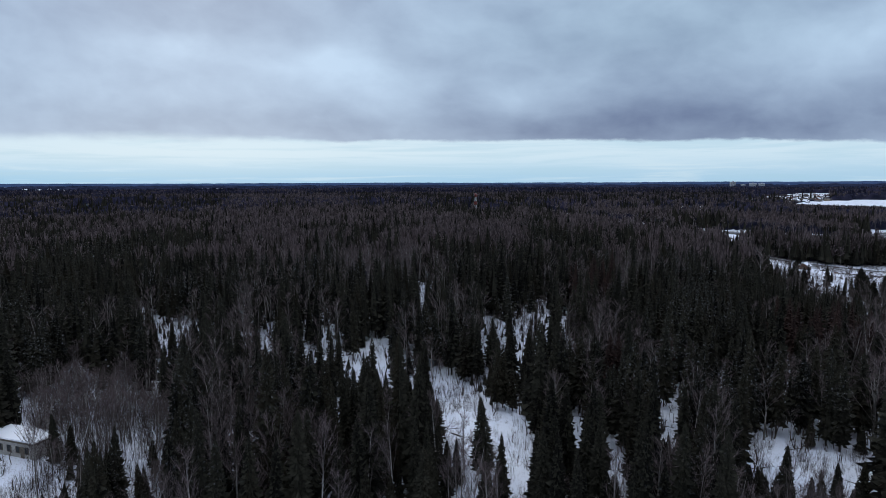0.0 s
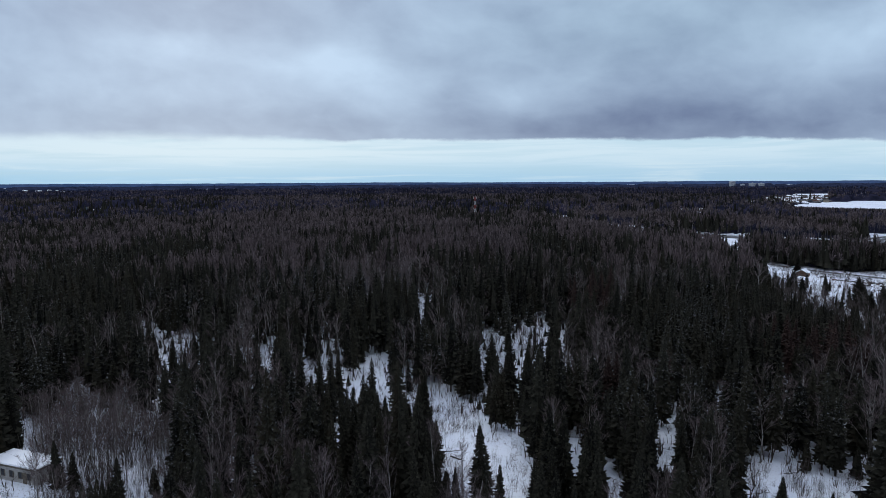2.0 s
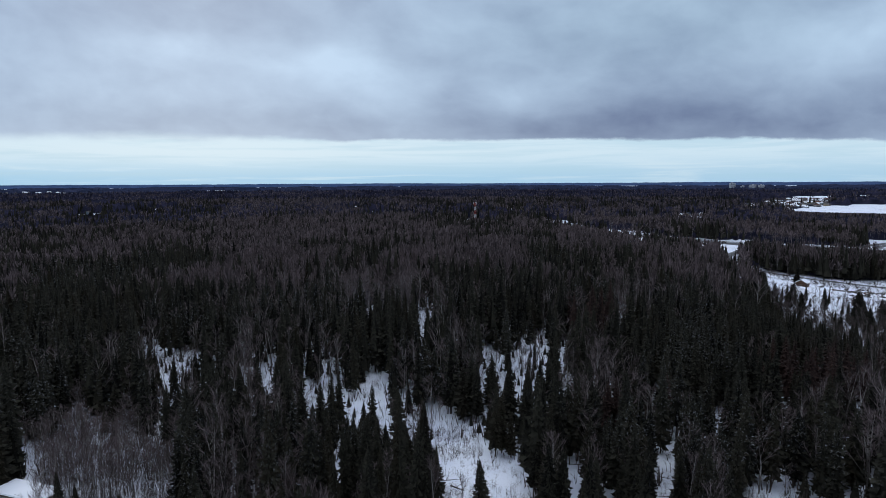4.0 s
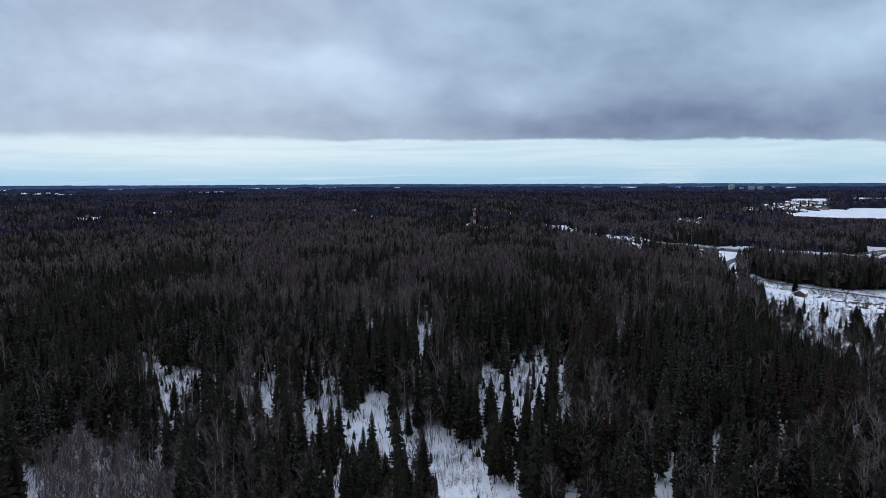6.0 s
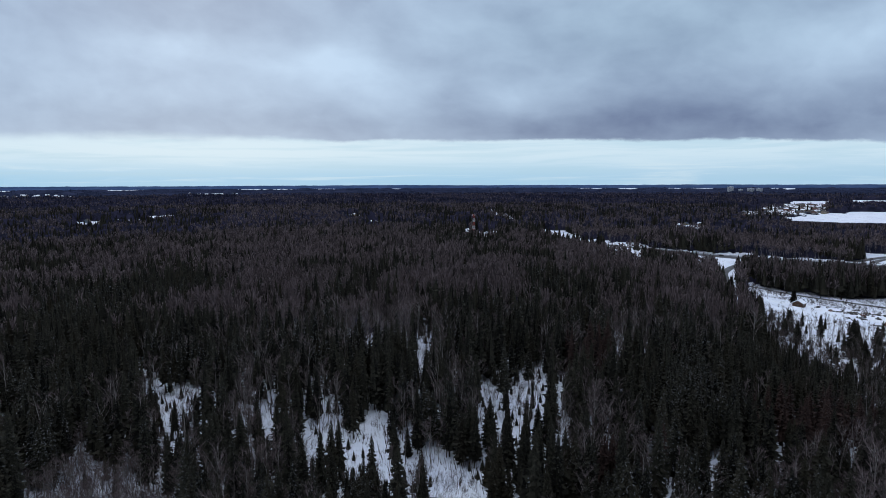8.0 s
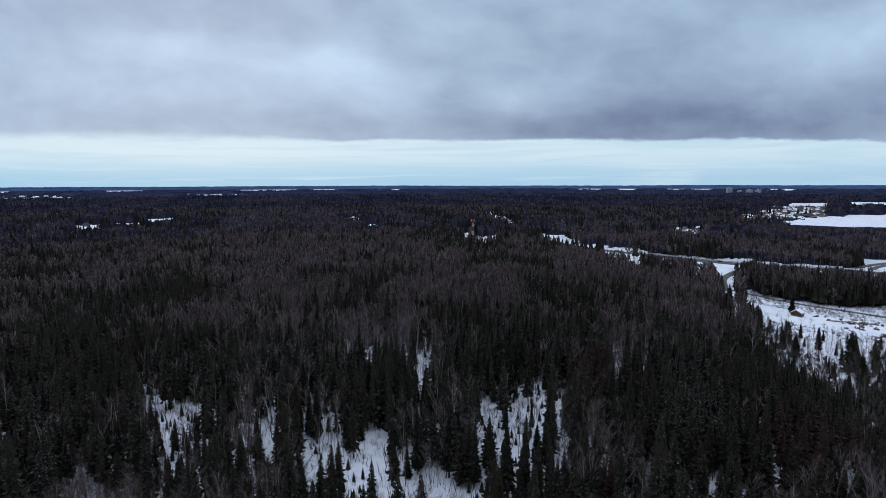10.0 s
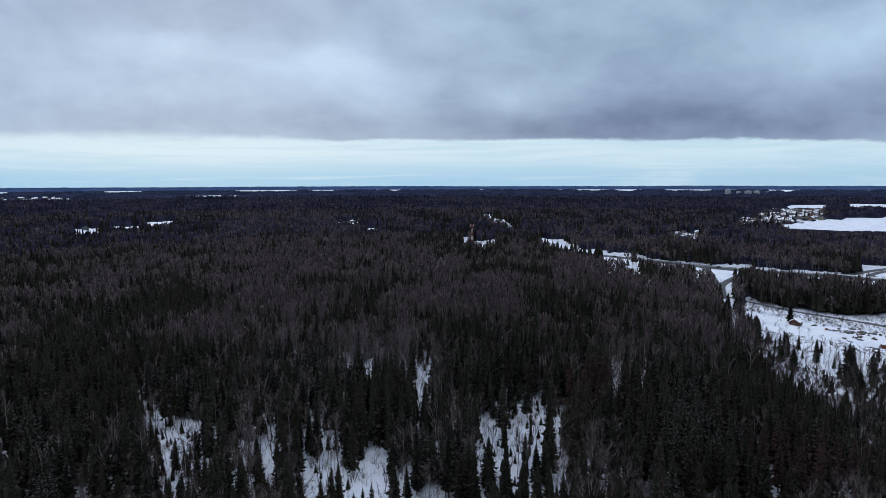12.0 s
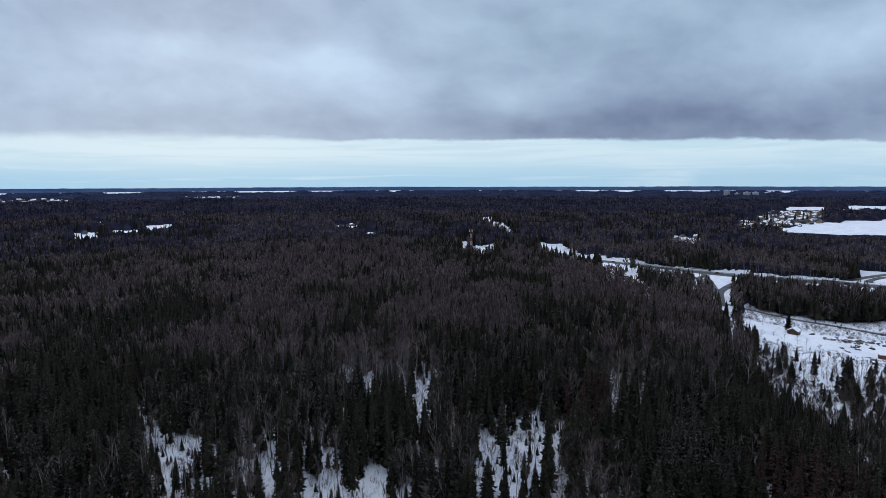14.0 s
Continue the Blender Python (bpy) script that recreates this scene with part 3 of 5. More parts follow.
# ---- woods ----
RNG = np.random.default_rng(21)
HALF_VIEW = radians(46)


def sown(d0, d1, gap):
    """Jittered places in the ring ahead, one about every gap metres, with none on open snow."""
    n = int(d1 / gap) + 2
    gx, gy = np.meshgrid(np.arange(-n, n) * gap, np.arange(0, n) * gap)
    x, y = gx.ravel() + RNG.uniform(-0.48, 0.48, gx.size) * gap, gy.ravel() + RNG.uniform(-0.48, 0.48, gx.size) * gap
    d = np.hypot(x, y)
    keep = (d > d0) & (d < d1) & (np.abs(np.arctan2(x, y)) < HALF_VIEW)
    x, y = x[keep], y[keep]
    open_snow = inside(FAR_FIELDS + LAKE + ROADSIDE, x, y, 0.006) | (inside(FAR_VILLAGES, x, y, 0.006) & (RNG.random(len(x)) > 0.04)) | inside(FIELD, x, y, 0.012)
    open_snow |= inside(GLADES, x, y, 0.012) & (RNG.random(len(x)) > 0.10)
    open_snow |= inside(HOLLOW + SLOPE_GAPS + EAST_GAPS, x, y, 0.012) & (RNG.random(len(x)) > np.where(np.hypot(x, y) > 160, 0.50, 0.30))
    return x[~open_snow], y[~open_snow]


def stand(x, y):
    """Share of leafless trees at a place, 0 to 1: stands of birch and aspen among the spruce."""
    d = np.hypot(x, y)
    f = 0.40 + 0.60 * wander(x, y, 70, 31) + 0.35 * wander(x, y, 420, 32)
    f = f + 0.10 * (d < 130) + 0.25 * step(330, 520, d) - 0.30 * step(40, 110, x) * (d < 330) - 0.6 * ((x > 215) & (y > 380) & (d < 600))
    f = f + 0.42 * np.exp(-(((x + 25) / 55) ** 2) - ((y - 245) / 45) ** 2)
    b = np.degrees(np.arctan2(x, y))
    f = np.where((d < 140) & (((b > -11.5) & (b < -0.3)) | ((b > 9.3) & (b < 19.8)) | ((b > 22.8) & (b < 26.8))), 0.22, f)
    f = np.where((d < 150) & (b > -24) & (b < -11.5), 0.55, f)
    f = f + 0.32 * ((b > 14) & (d > 235) & (d < 520))
    f = np.where((d > 145) & (d < 245) & (b > -29) & (b < -11.5), 0.46, f)
    f = np.where((d < 118) & (b < -23), 0.28, f) - 0.22 * ((b < -22) & (d > 165) & (d < 420))
    f = np.where((d > 185) & (d < 275) & (b > 0.5) & (b < 16), np.minimum(f, 0.25), f)
    f = np.where(inside(THICKETS, x, y, 0.02), 1.2, f)
    return np.clip(f, 0.04, 0.96)


def rows_of(x, y, kinds, tall, wide):
    n = len(x)
    return np.stack([x, y, ground_z(x, y), RNG.uniform(0, 6.28, n), wide, tall, RNG.integers(0, kinds, n)], -1)


SPRUCE_NEAR = [(spruce_trunk(RNG), spruce_crown(RNG, 470, 1.15, RNG.uniform(0.04, 0.16), RNG.uniform(2.5, 3.3))) for k in range(8)]
BARE_NEAR = [(leafless_trunk(RNG), leafless_crown(RNG, 20, 26, 0.036, RNG.uniform(0.20, 0.40), RNG.uniform(0.8, 1.15))) for k in range(8)]
SPRUCE_PLAIN = [joined(spruce_trunk(RNG, 4), spruce_crown(RNG, 230, 1.7, RNG.uniform(0.05, 0.20), RNG.uniform(2.5, 3.3))) for k in range(10)]
SPRUCE_LIGHT = [joined(spruce_trunk(RNG, 3), spruce_crown(RNG, 92, 2.5, RNG.uniform(0.05, 0.20), RNG.uniform(2.5, 3.3))) for k in range(10)]
SPRUCE_SMALL = [spruce_crown(RNG, 56, 2.9, RNG.uniform(0.02, 0.06), RNG.uniform(2.6, 3.3)) for k in range(10)]
BARE_PLAIN = [joined(leafless_trunk(RNG, 4), leafless_crown(RNG, 13, 16, 0.070, RNG.uniform(0.22, 0.42), RNG.uniform(0.9, 1.25))) for k in range(8)]
BARE_LIGHT = [joined(leafless_trunk(RNG, 3), leafless_crown(RNG, 10, 12, 0.095, RNG.uniform(0.26, 0.44), RNG.uniform(0.9, 1.25))) for k in range(8)]
SPRUCE_MID = [spruce_crown(RNG, 34, 3.7, RNG.uniform(0.06, 0.2), RNG.uniform(2.7, 3.5)) for k in range(10)]
BARE_MID = [leafless_brush(RNG, 44, 0.22) for k in range(8)]
SPRUCE_BEYOND = [spruce_crown(RNG, 14, 4.9, RNG.uniform(0.06, 0.2), RNG.uniform(2.7, 3.5)) for k in range(10)]
BARE_BEYOND = [leafless_brush(RNG, 21, 0.48, 2) for k in range(8)]
SPRUCE_FAR = [spruce_far(RNG, 3, 4) for k in range(8)]
BARE_FAR = [leafless_brush(RNG, 13, 0.55, 0) for k in range(8)]
SPRUCE_REMOTE = [spruce_far(RNG, 1, 4) for k in range(4)]
BARE_REMOTE = [leafless_brush(RNG, 6, 0.95, 0) for k in range(6)]


def plant(name, group, label, trunk, crown, m, size):
    """One tree as a thing of its own: trunk and crown."""
    root = new(name)
    root.matrix_world = m @ Matrix.Diagonal((*size, 1))
    for part_name, data in (("trunk", trunk), ("crown", crown)):
        ob = new(part_name, data)
        ob.parent = root
    return tagged(root, label, "tree", group)


def tree_meshes(pairs, bark, skin):
    out = []
    for t, c in pairs:
        out.append((mesh_of("trunk", t[0], t[1], [skin, bark], t[2]), mesh_of("crown", c[0], c[1], [skin, bark], c[2])))
    return out


SINGLE_SPRUCE, SINGLE_BARE = tree_meshes(SPRUCE_NEAR, SPRUCE_BARK, NEEDLES), tree_meshes(BARE_NEAR, BIRCH_BARK, TWIGS)


def single(x, y, tall, leafless=False, slim=1.0):
    k = int(RNG.integers(0, 8))
    trunk, crown = (SINGLE_BARE if leafless else SINGLE_SPRUCE)[k]
    m = pose(x, y, float(ground_z(x, y)), RNG.normal(0, 1.2), RNG.normal(0, 1.2), RNG.uniform(0, 360))
    w = (tall / 20) ** 0.68 * slim * RNG.uniform(0.85, 1.18)
    if leafless:
        plant("birch_tree", "leafless trees of the near wood", "leafless birch with grey stem and fine brown twigs", trunk, crown, m, (w, w, tall / 20))
    else:
        plant("spruce_tree", "spruces of the near wood", "dark green spruce with drooping boughs above snow", trunk, crown, m, (w, w, tall / 20))


def heights(n, mean, spread_by):
    return np.clip(RNG.normal(mean, spread_by, n), 0.35, 1.45)


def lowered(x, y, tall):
    """Before the openings stand only low young trees, kept under the camera's sight lines, save a few."""
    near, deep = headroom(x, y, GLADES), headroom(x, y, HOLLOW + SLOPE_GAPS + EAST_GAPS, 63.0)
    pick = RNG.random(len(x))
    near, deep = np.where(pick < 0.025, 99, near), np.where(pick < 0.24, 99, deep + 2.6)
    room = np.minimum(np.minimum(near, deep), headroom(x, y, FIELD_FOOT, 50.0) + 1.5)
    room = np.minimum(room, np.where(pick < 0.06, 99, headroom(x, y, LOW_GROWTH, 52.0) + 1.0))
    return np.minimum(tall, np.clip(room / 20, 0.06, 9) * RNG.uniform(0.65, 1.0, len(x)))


def make_woods():
    x, y = sown(72, 255, 3.12)
    d = np.hypot(x, y)
    bare = RNG.random(len(x)) < stand(x, y)
    thin = inside(THICKETS, x, y, 0.02)
    young = RNG.random(len(x)) < 0.30
    tall = np.where(bare, heights(len(x), 0.70, 0.12), heights(len(x), 0.82, 0.14))
    tall = np.where(young, tall * RNG.uniform(0.30, 0.70, len(x)), tall)
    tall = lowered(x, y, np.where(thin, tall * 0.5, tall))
    near = (d < 103) & (tall > 0.12)
    for a, b, h, bb in zip(x[near], y[near], tall[near], bare[near]):
        single(a, b, 20 * h, bool(bb), 0.95)
    rest = ~near & (tall > 0.08)
    wide = tall ** 0.7 * RNG.uniform(0.88, 1.32, len(x))
    low = tall < 0.42
    mid = rest & ~low & (d < 168)
    back = rest & ~low & (d >= 168)
    russet = (wander(x, y, 60, 77) > 0.70) & (x > 30)
    for pick, spruces, bares in ((mid, SPRUCE_PLAIN, BARE_PLAIN), (back, SPRUCE_LIGHT, BARE_LIGHT)):
        for some, skin, name, label in ((pick & ~bare & ~russet, NEEDLES, "spruce_wood", "dense stand of dark green spruces on snow"), (pick & ~bare & russet, RUSSET, "russet_wood", "stand of reddish brown drying spruces")):
            spread(name, spruces, rows_of(x[some], y[some], len(spruces), tall[some], wide[some]), [skin, SPRUCE_BARK], label, "woodland")
        some = pick & bare
        spread("birch_wood", bares, rows_of(x[some], y[some], 8, tall[some], wide[some]), [TWIGS, BIRCH_BARK], "stand of leafless birches and aspens on snow", "woodland")
    some = rest & low & ~bare
    spread("young_spruce", SPRUCE_SMALL, rows_of(x[some], y[some], 10, tall[some], wide[some]), [NEEDLES, SPRUCE_BARK], "young dark spruces under the tall trees", "woodland")
    some = rest & low & bare
    spread("sapling", BARE_LIGHT, rows_of(x[some], y[some], 8, tall[some], wide[some]), [TWIGS, BIRCH_BARK], "leafless saplings under the tall trees", "woodland")
    for d0, d1, gap, spruces, bares, size in ((255, 400, 3.6, SPRUCE_MID, BARE_MID, 0.92), (400, 720, 4.65, SPRUCE_BEYOND, BARE_BEYOND, 0.90), (720, 1300, 6.0, SPRUCE_FAR, BARE_FAR, 0.86), (1300, 2500, 9.6, SPRUCE_REMOTE, BARE_REMOTE, 0.82), (2500, 3850, 19, SPRUCE_REMOTE, BARE_REMOTE, 0.72)):
        x, y = sown(d0, d1, gap)
        bare = RNG.random(len(x)) < stand(x, y)
        tall = np.where(bare, heights(len(x), 0.80, 0.09), heights(len(x), 0.84, 0.14)) * size
        tall = np.where(RNG.random(len(x)) < 0.2, tall * RNG.uniform(0.45, 0.8, len(x)), tall)
        b = np.degrees(np.arctan2(x, y))
        tall = np.where((b > 18.5) & (np.hypot(x, y) > 400) & (np.hypot(x, y) < 600), tall * (1.06 - 0.60 * np.clip((np.hypot(x, y) - 498) / 92, 0, 1)), tall)
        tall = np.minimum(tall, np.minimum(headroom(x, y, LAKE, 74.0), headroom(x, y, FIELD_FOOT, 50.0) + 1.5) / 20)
        x, y, tall, bare = (v[tall > 0.1] for v in (x, y, tall, bare))
        wide = tall ** 0.7 * RNG.uniform(0.85, 1.2, len(x)) * np.where(bare, 1.10, 1.18) * (1.0 if d0 < 1000 else 1.05 if d0 < 2000 else 1.25)
        # outer rings swap needles, then twigs, for the bluer haze-tinted colours
        spread("spruce_wood", spruces, rows_of(x[~bare], y[~bare], len(spruces), tall[~bare], wide[~bare]), [NEEDLES if d0 < 1300 else HAZED_CANOPY if d0 < 2500 else HAZED_REMOTE_WOOD, SPRUCE_BARK], "dark spruces rising over distant mixed woods", "woodland")
        spread("birch_wood", bares, rows_of(x[bare], y[bare], len(bares), tall[bare], wide[bare]), [TWIGS if d0 < 2500 else HAZED_REMOTE_WOOD, BIRCH_BARK], "purplish brown leafless trees of distant woods", "woodland")


make_woods()


def at_bearing(b, d):
    return d * math.sin(radians(b)), d * math.cos(radians(b))


# single trees that stand free at the rims of the glades: bearing, distance, height, leafless
for b, d, h, leafless in (
    (5.6, 83, 11.5, False), (1.8, 91, 11, True), (3.9, 92, 13.5, False), (9.6, 97, 7, False), (10.6, 108, 17, False), (13.6, 87, 10.5, False),
    (30.8, 93, 11, False), (-3.9, 104, 14, False), (-2.4, 105, 13.5, False), (-1.6, 106, 12.5, False), (0.1, 84, 10, False), (34.6, 98, 8, False),
    (36.2, 99, 8.5, False), (38.2, 97, 5, False), (12.1, 92, 6, False), (22.0, 92, 8, False), (8.2, 150, 13, False), (6.4, 152, 14, False), (9.4, 158, 12, False),
    (5.0, 146, 12, False), (-15.8, 164, 10, False), (-25.0, 178, 11, False), (-23.2, 182, 10, False), (-24.0, 150, 14, False), (-8.2, 128, 9, False), (-7.4, 129, 8, False),
    (-3.2, 112, 8, False), (-2.4, 113, 7, False),
):
    single(*at_bearing(b, d), h, leafless)


def scattered(sectors, gap, far, share):
    n = int(far / gap) + 1
    gx, gy = np.meshgrid(np.arange(-n, n) * gap, np.arange(int(60 / gap), n) * gap)
    x, y = gx.ravel() + RNG.uniform(-0.5, 0.5, gx.size) * gap, gy.ravel() + RNG.uniform(-0.5, 0.5, gx.size) * gap
    keep = inside(sectors, x, y, 0.015) & (RNG.random(len(x)) < share + 0.5 * (wander(x, y, 13, 51) > 0.15))
    return x[keep], y[keep]


def make_brush():
    """Leafless shrubs and saplings on the glades, in the thickets and under the trees."""
    low = [shrub(RNG, 16, 0.028) for k in range(6)]
    fine = [shrub(RNG, 20, 0.020, 3.4, 1.7) for k in range(6)]
    for sectors, gap, tall, share, label in (((((-36.5, -22, 80, 113),)), 1.4, 1.3, 0.6, "dense leafless bushes beside the building"), (GLADES[:5] + GLADES[7:], 1.6, 0.8, 0.34, "leafless shrubs and saplings on a snowy glade"), (GLADES[5:7], 1.15, 1.0, 0.65, "dense leafless shrubs along the snowy clearing"), (HOLLOW + EAST_GAPS, 1.4, 1.0, 0.55, "leafless shrubs and deadwood in a forest gap"), (SLOPE_GAPS, 1.9, 1.1, 0.45, "leafless shrubs in the gaps of the slope"), (THICKETS, 1.15, 1.4, 0.7, "dense leafless thicket on snow")):
        x, y = scattered(sectors, gap, 260, share)
        size = RNG.uniform(0.25, 1.15, len(x)) ** 1.3 * tall
        spread("brush", fine if "dense" in label else low, rows_of(x, y, 6, size, size * RNG.uniform(0.7, 1.1, len(x))), [BRUSH], label, "shrubs")
    coarse = [shrub(RNG, 4, 0.13, 4.0, 2.2) for k in range(6)]
    for d0, d1, gap in ((76, 103, 2.4), (103, 185, 3.2), (185, 300, 2.9)):
        x, y = sown(d0, d1, gap)
        size = RNG.uniform(0.4, 1.3, len(x))
        spread("undergrowth", coarse if d0 > 100 else low, rows_of(x, y, 6, size, size * (1.25 if d0 < 100 else 1.0 if d0 < 200 else 1.3)), [BRUSH], "leafless undergrowth on the snowy forest floor", "undergrowth")


make_brush()


def make_roadside_wood():
    """Dense young spruce between the field road and the highway."""
    x, y = sown(484, 590, 3.0)
    b, d = np.degrees(np.arctan2(x, y)), np.hypot(x, y)
    keep = b > 26.8
    x, y, d = x[keep], y[keep], d[keep]
    tall = heights(len(x), 0.83, 0.22) * (1 - 0.52 * np.clip((d - 500) / 90, 0, 1))
    dark = RNG.random(len(x)) < 0.62
    spread("spruce_wood", SPRUCE_MID, rows_of(x[dark], y[dark], 8, tall[dark], tall[dark] ** 0.85), [NEEDLES, SPRUCE_BARK], "dense young spruces between field and highway", "woodland")
    bare = RNG.random(len(x)) < 0.45
    spread("birch_wood", BARE_MID, rows_of(x[bare] + 1, y[bare], 8, tall[bare], tall[bare] ** 0.8), [TWIGS, BIRCH_BARK], "leafless trees between field and highway", "woodland")
    # low growth at the foot of the field
    x, y = scattered(((29.0, 31.0, 215, 292), (31.0, 33.0, 205, 272), (33.0, 41.0, 195, 256)), 2.1, 330, 0.75)
    tall, dark = RNG.uniform(0.12, 0.40, len(x)), RNG.random(len(x)) < 0.62
    spread("young_spruce", SPRUCE_SMALL, rows_of(x[dark], y[dark], 10, tall[dark], tall[dark] ** 0.75), [NEEDLES, SPRUCE_BARK], "dense low spruces at the foot of the field", "woodland")
    spread("sapling", BARE_LIGHT, rows_of(x[~dark], y[~dark], 8, tall[~dark], tall[~dark] ** 0.75), [TWIGS, BIRCH_BARK], "leafless saplings at the foot of the field", "woodland")
    x, y = scattered(((28.6, 31.0, 285, 335), (31.0, 33.0, 268, 318), (33.0, 41.0, 250, 292)), 1.9, 360, 0.75)
    tall, dark = RNG.uniform(0.08, 0.30, len(x)), RNG.random(len(x)) < 0.07
    spread("young_spruce", SPRUCE_SMALL, rows_of(x[dark], y[dark], 10, tall[dark], tall[dark] ** 0.75), [NEEDLES, SPRUCE_BARK], "little dark spruces on the snowy slope", "woodland")
    spread("sapling", BARE_MID, rows_of(x[~dark], y[~dark], 8, tall[~dark], tall[~dark] ** 0.8), [BRUSH, BIRCH_BARK], "brown leafless bushes on the snowy slope", "woodland")
    # young growth of the thickets
    x, y = scattered(THICKETS, 2.0, 180, 0.40)
    tall = RNG.uniform(0.18, 0.48, len(x))
    spread("sapling", BARE_PLAIN, rows_of(x, y, 8, tall, tall ** 0.8), [TWIGS, BIRCH_BARK], "slender leafless saplings of the thicket", "woodland")
    # gardens of the lakeside village
    x, y = RNG.uniform(420, 900, 9000), RNG.uniform(820, 1500, 9000)
    keep = inside(((26.5, 28.2, 940, 1250), (28.2, 33.2, 1000, 1640)), x, y, 0.006) & ~inside(LAKE, x, y, 0.006) & (RNG.random(len(x)) < 0.8)
    x, y = x[keep], y[keep]
    tall = RNG.uniform(0.10, 0.30, len(x))
    spread("garden_bushes", BARE_FAR, rows_of(x, y, 4, tall, tall * 1.6), [TWIGS, BIRCH_BARK], "dark leafless garden bushes between the houses", "shrubs")
    # scrub that closes the foot of the field
    x, y = RNG.uniform(120, 260, 5200), RNG.uniform(190, 350, 5200)
    low = y < 292 - 0.9 * (x - 165)
    keep = inside(FIELD, x, y, 0.01) & low & (wander(x, y, 22, 44) > -0.5)
    x, y = x[keep], y[keep]
    bare = RNG.random(len(x)) < 0.55
    tall = RNG.uniform(0.12, 0.42, len(x))
    spread("sapling", BARE_LIGHT, rows_of(x[bare], y[bare], 8, tall[bare], tall[bare]), [TWIGS, BIRCH_BARK], "leafless saplings on the snowy slope", "woodland")
    dark = ~bare & (RNG.random(len(x)) < 0.07)
    spread("young_spruce", SPRUCE_PLAIN, rows_of(x[dark], y[dark], 8, tall[dark] * 1.15, tall[dark] ** 0.7), [NEEDLES, SPRUCE_BARK], "young dark spruces on the snowy slope", "woodland")


make_roadside_wood()

# ---- the field with its hut, scrap and road ----


def part(name, bm, mat, parent, label=""):
    """Links a bmesh as one mesh under a thing or part."""
    me = bpy.data.meshes.new(name)
    bm.to_mesh(me)
    bm.free()
    for m in mat if isinstance(mat, (list, tuple)) else (mat,):
        me.materials.append(m)
    ob = new(name, me)
    ob.parent = parent
    return tagged(ob, label)


def box(bm, x0, x1, y0, y1, z0, z1):
    corners = [bm.verts.new((x, y, z)) for z in (z0, z1) for x, y in ((x0, y0), (x1, y0), (x1, y1), (x0, y1))]
    for q in ((3, 2, 1, 0), (4, 5, 6, 7), (0, 1, 5, 4), (1, 2, 6, 5), (2, 3, 7, 6), (3, 0, 4, 7)):
        bm.faces.new([corners[k] for k in q])


def boxed(*sizes):
    bm = bmesh.new()
    for s in sizes:
        box(bm, *s)
    return bm


def beam(bm, a, b, w):
    """A square bar from a to b."""
    a, b = Vector(a), Vector(b)
    way = (b - a).normalized()
    u = way.cross(Vector((0.13, 0.31, 0.94))).normalized() * w
    v = way.cross(u).normalized() * w
    ring = [[bm.verts.new(p + s * u + t * v) for s, t in ((-1, -1), (1, -1), (1, 1), (-1, 1))] for p in (a, b)]
    for k in range(4):
        m = (k + 1) % 4
        bm.faces.new((ring[0][k], ring[0][m], ring[1][m], ring[1][k]))
    bm.faces.new(ring[0][::-1]), bm.faces.new(ring[1])


def gable(bm, length, width, eave, ridge, over=0.4, thick=0.18, lift=0.0):
    """Two roof slopes with thickness; the ridge runs along x."""
    for side in (-1, 1):
        lo, hi = Vector((0, side * (width / 2 + over), eave - over * (ridge - eave) / (width / 2) + lift)), Vector((0, 0, ridge + lift))
        n = Vector((0, side * (ridge - eave), width / 2)).normalized() * thick
        ends = [[bm.verts.new(p + Vector((x, 0, 0)) + q) for p, q in ((lo, 0 * n), (hi, 0 * n), (hi, n), (lo, n))] for x in (-length / 2 - over, length / 2 + over)]
        for k in range(4):
            m = (k + 1) % 4
            bm.faces.new((ends[0][k], ends[0][m], ends[1][m], ends[1][k]))
        bm.faces.new(ends[0][::-1]), bm.faces.new(ends[1])


def gabled_walls(bm, length, width, eave, ridge):
    pts = [(-width / 2, 0), (width / 2, 0), (width / 2, eave), (0, ridge), (-width / 2, eave)]
    rings = [[bm.verts.new((x, y, z - (0.4 if z == 0 else 0))) for y, z in pts] for x in (-length / 2, length / 2)]
    for k in range(5):
        m = (k + 1) % 5
        bm.faces.new((rings[0][k], rings[0][m], rings[1][m], rings[1][k]))
    bm.faces.new(rings[0][::-1]), bm.faces.new(rings[1])


def ribbon(name, line, width, lift, mat, label, category):
    """A road bed along a line of places, laid on the snow."""
    pts, out = [Vector((*p, 0)) for p in line], []
    pts = [2 * pts[0] - pts[1]] + pts + [2 * pts[-1] - pts[-2]]
    for k in range(1, len(pts) - 2):
        a, b, c, d = pts[k - 1 : k + 3]
        for t in np.linspace(0, 1, 10, endpoint=False):
            out.append(0.5 * (2 * b + (c - a) * t + (2 * a - 5 * b + 4 * c - d) * t * t + (3 * b - a - 3 * c + d) * t ** 3))
    out.append(pts[-2])
    v, f = [], []
    for k, p in enumerate(out):
        way = (out[min(k + 1, len(out) - 1)] - out[max(k - 1, 0)]).normalized()
        side = Vector((-way.y, way.x, 0)) * width / 2
        for q, drop in ((p - side * 1.12, 0.3), (p - side, 0), (p + side, 0), (p + side * 1.12, 0.3)):
            v.append((q.x, q.y, float(ground_z(q.x, q.y)) + lift - drop))
        if k:
            f += [(4 * k - 4 + m, 4 * k - 3 + m, 4 * k + 1 + m, 4 * k + m) for m in range(3)]
    ob = new(name, mesh_of(name, v, f, [mat]))
    return tagged(ob, label, category, kind="structure")


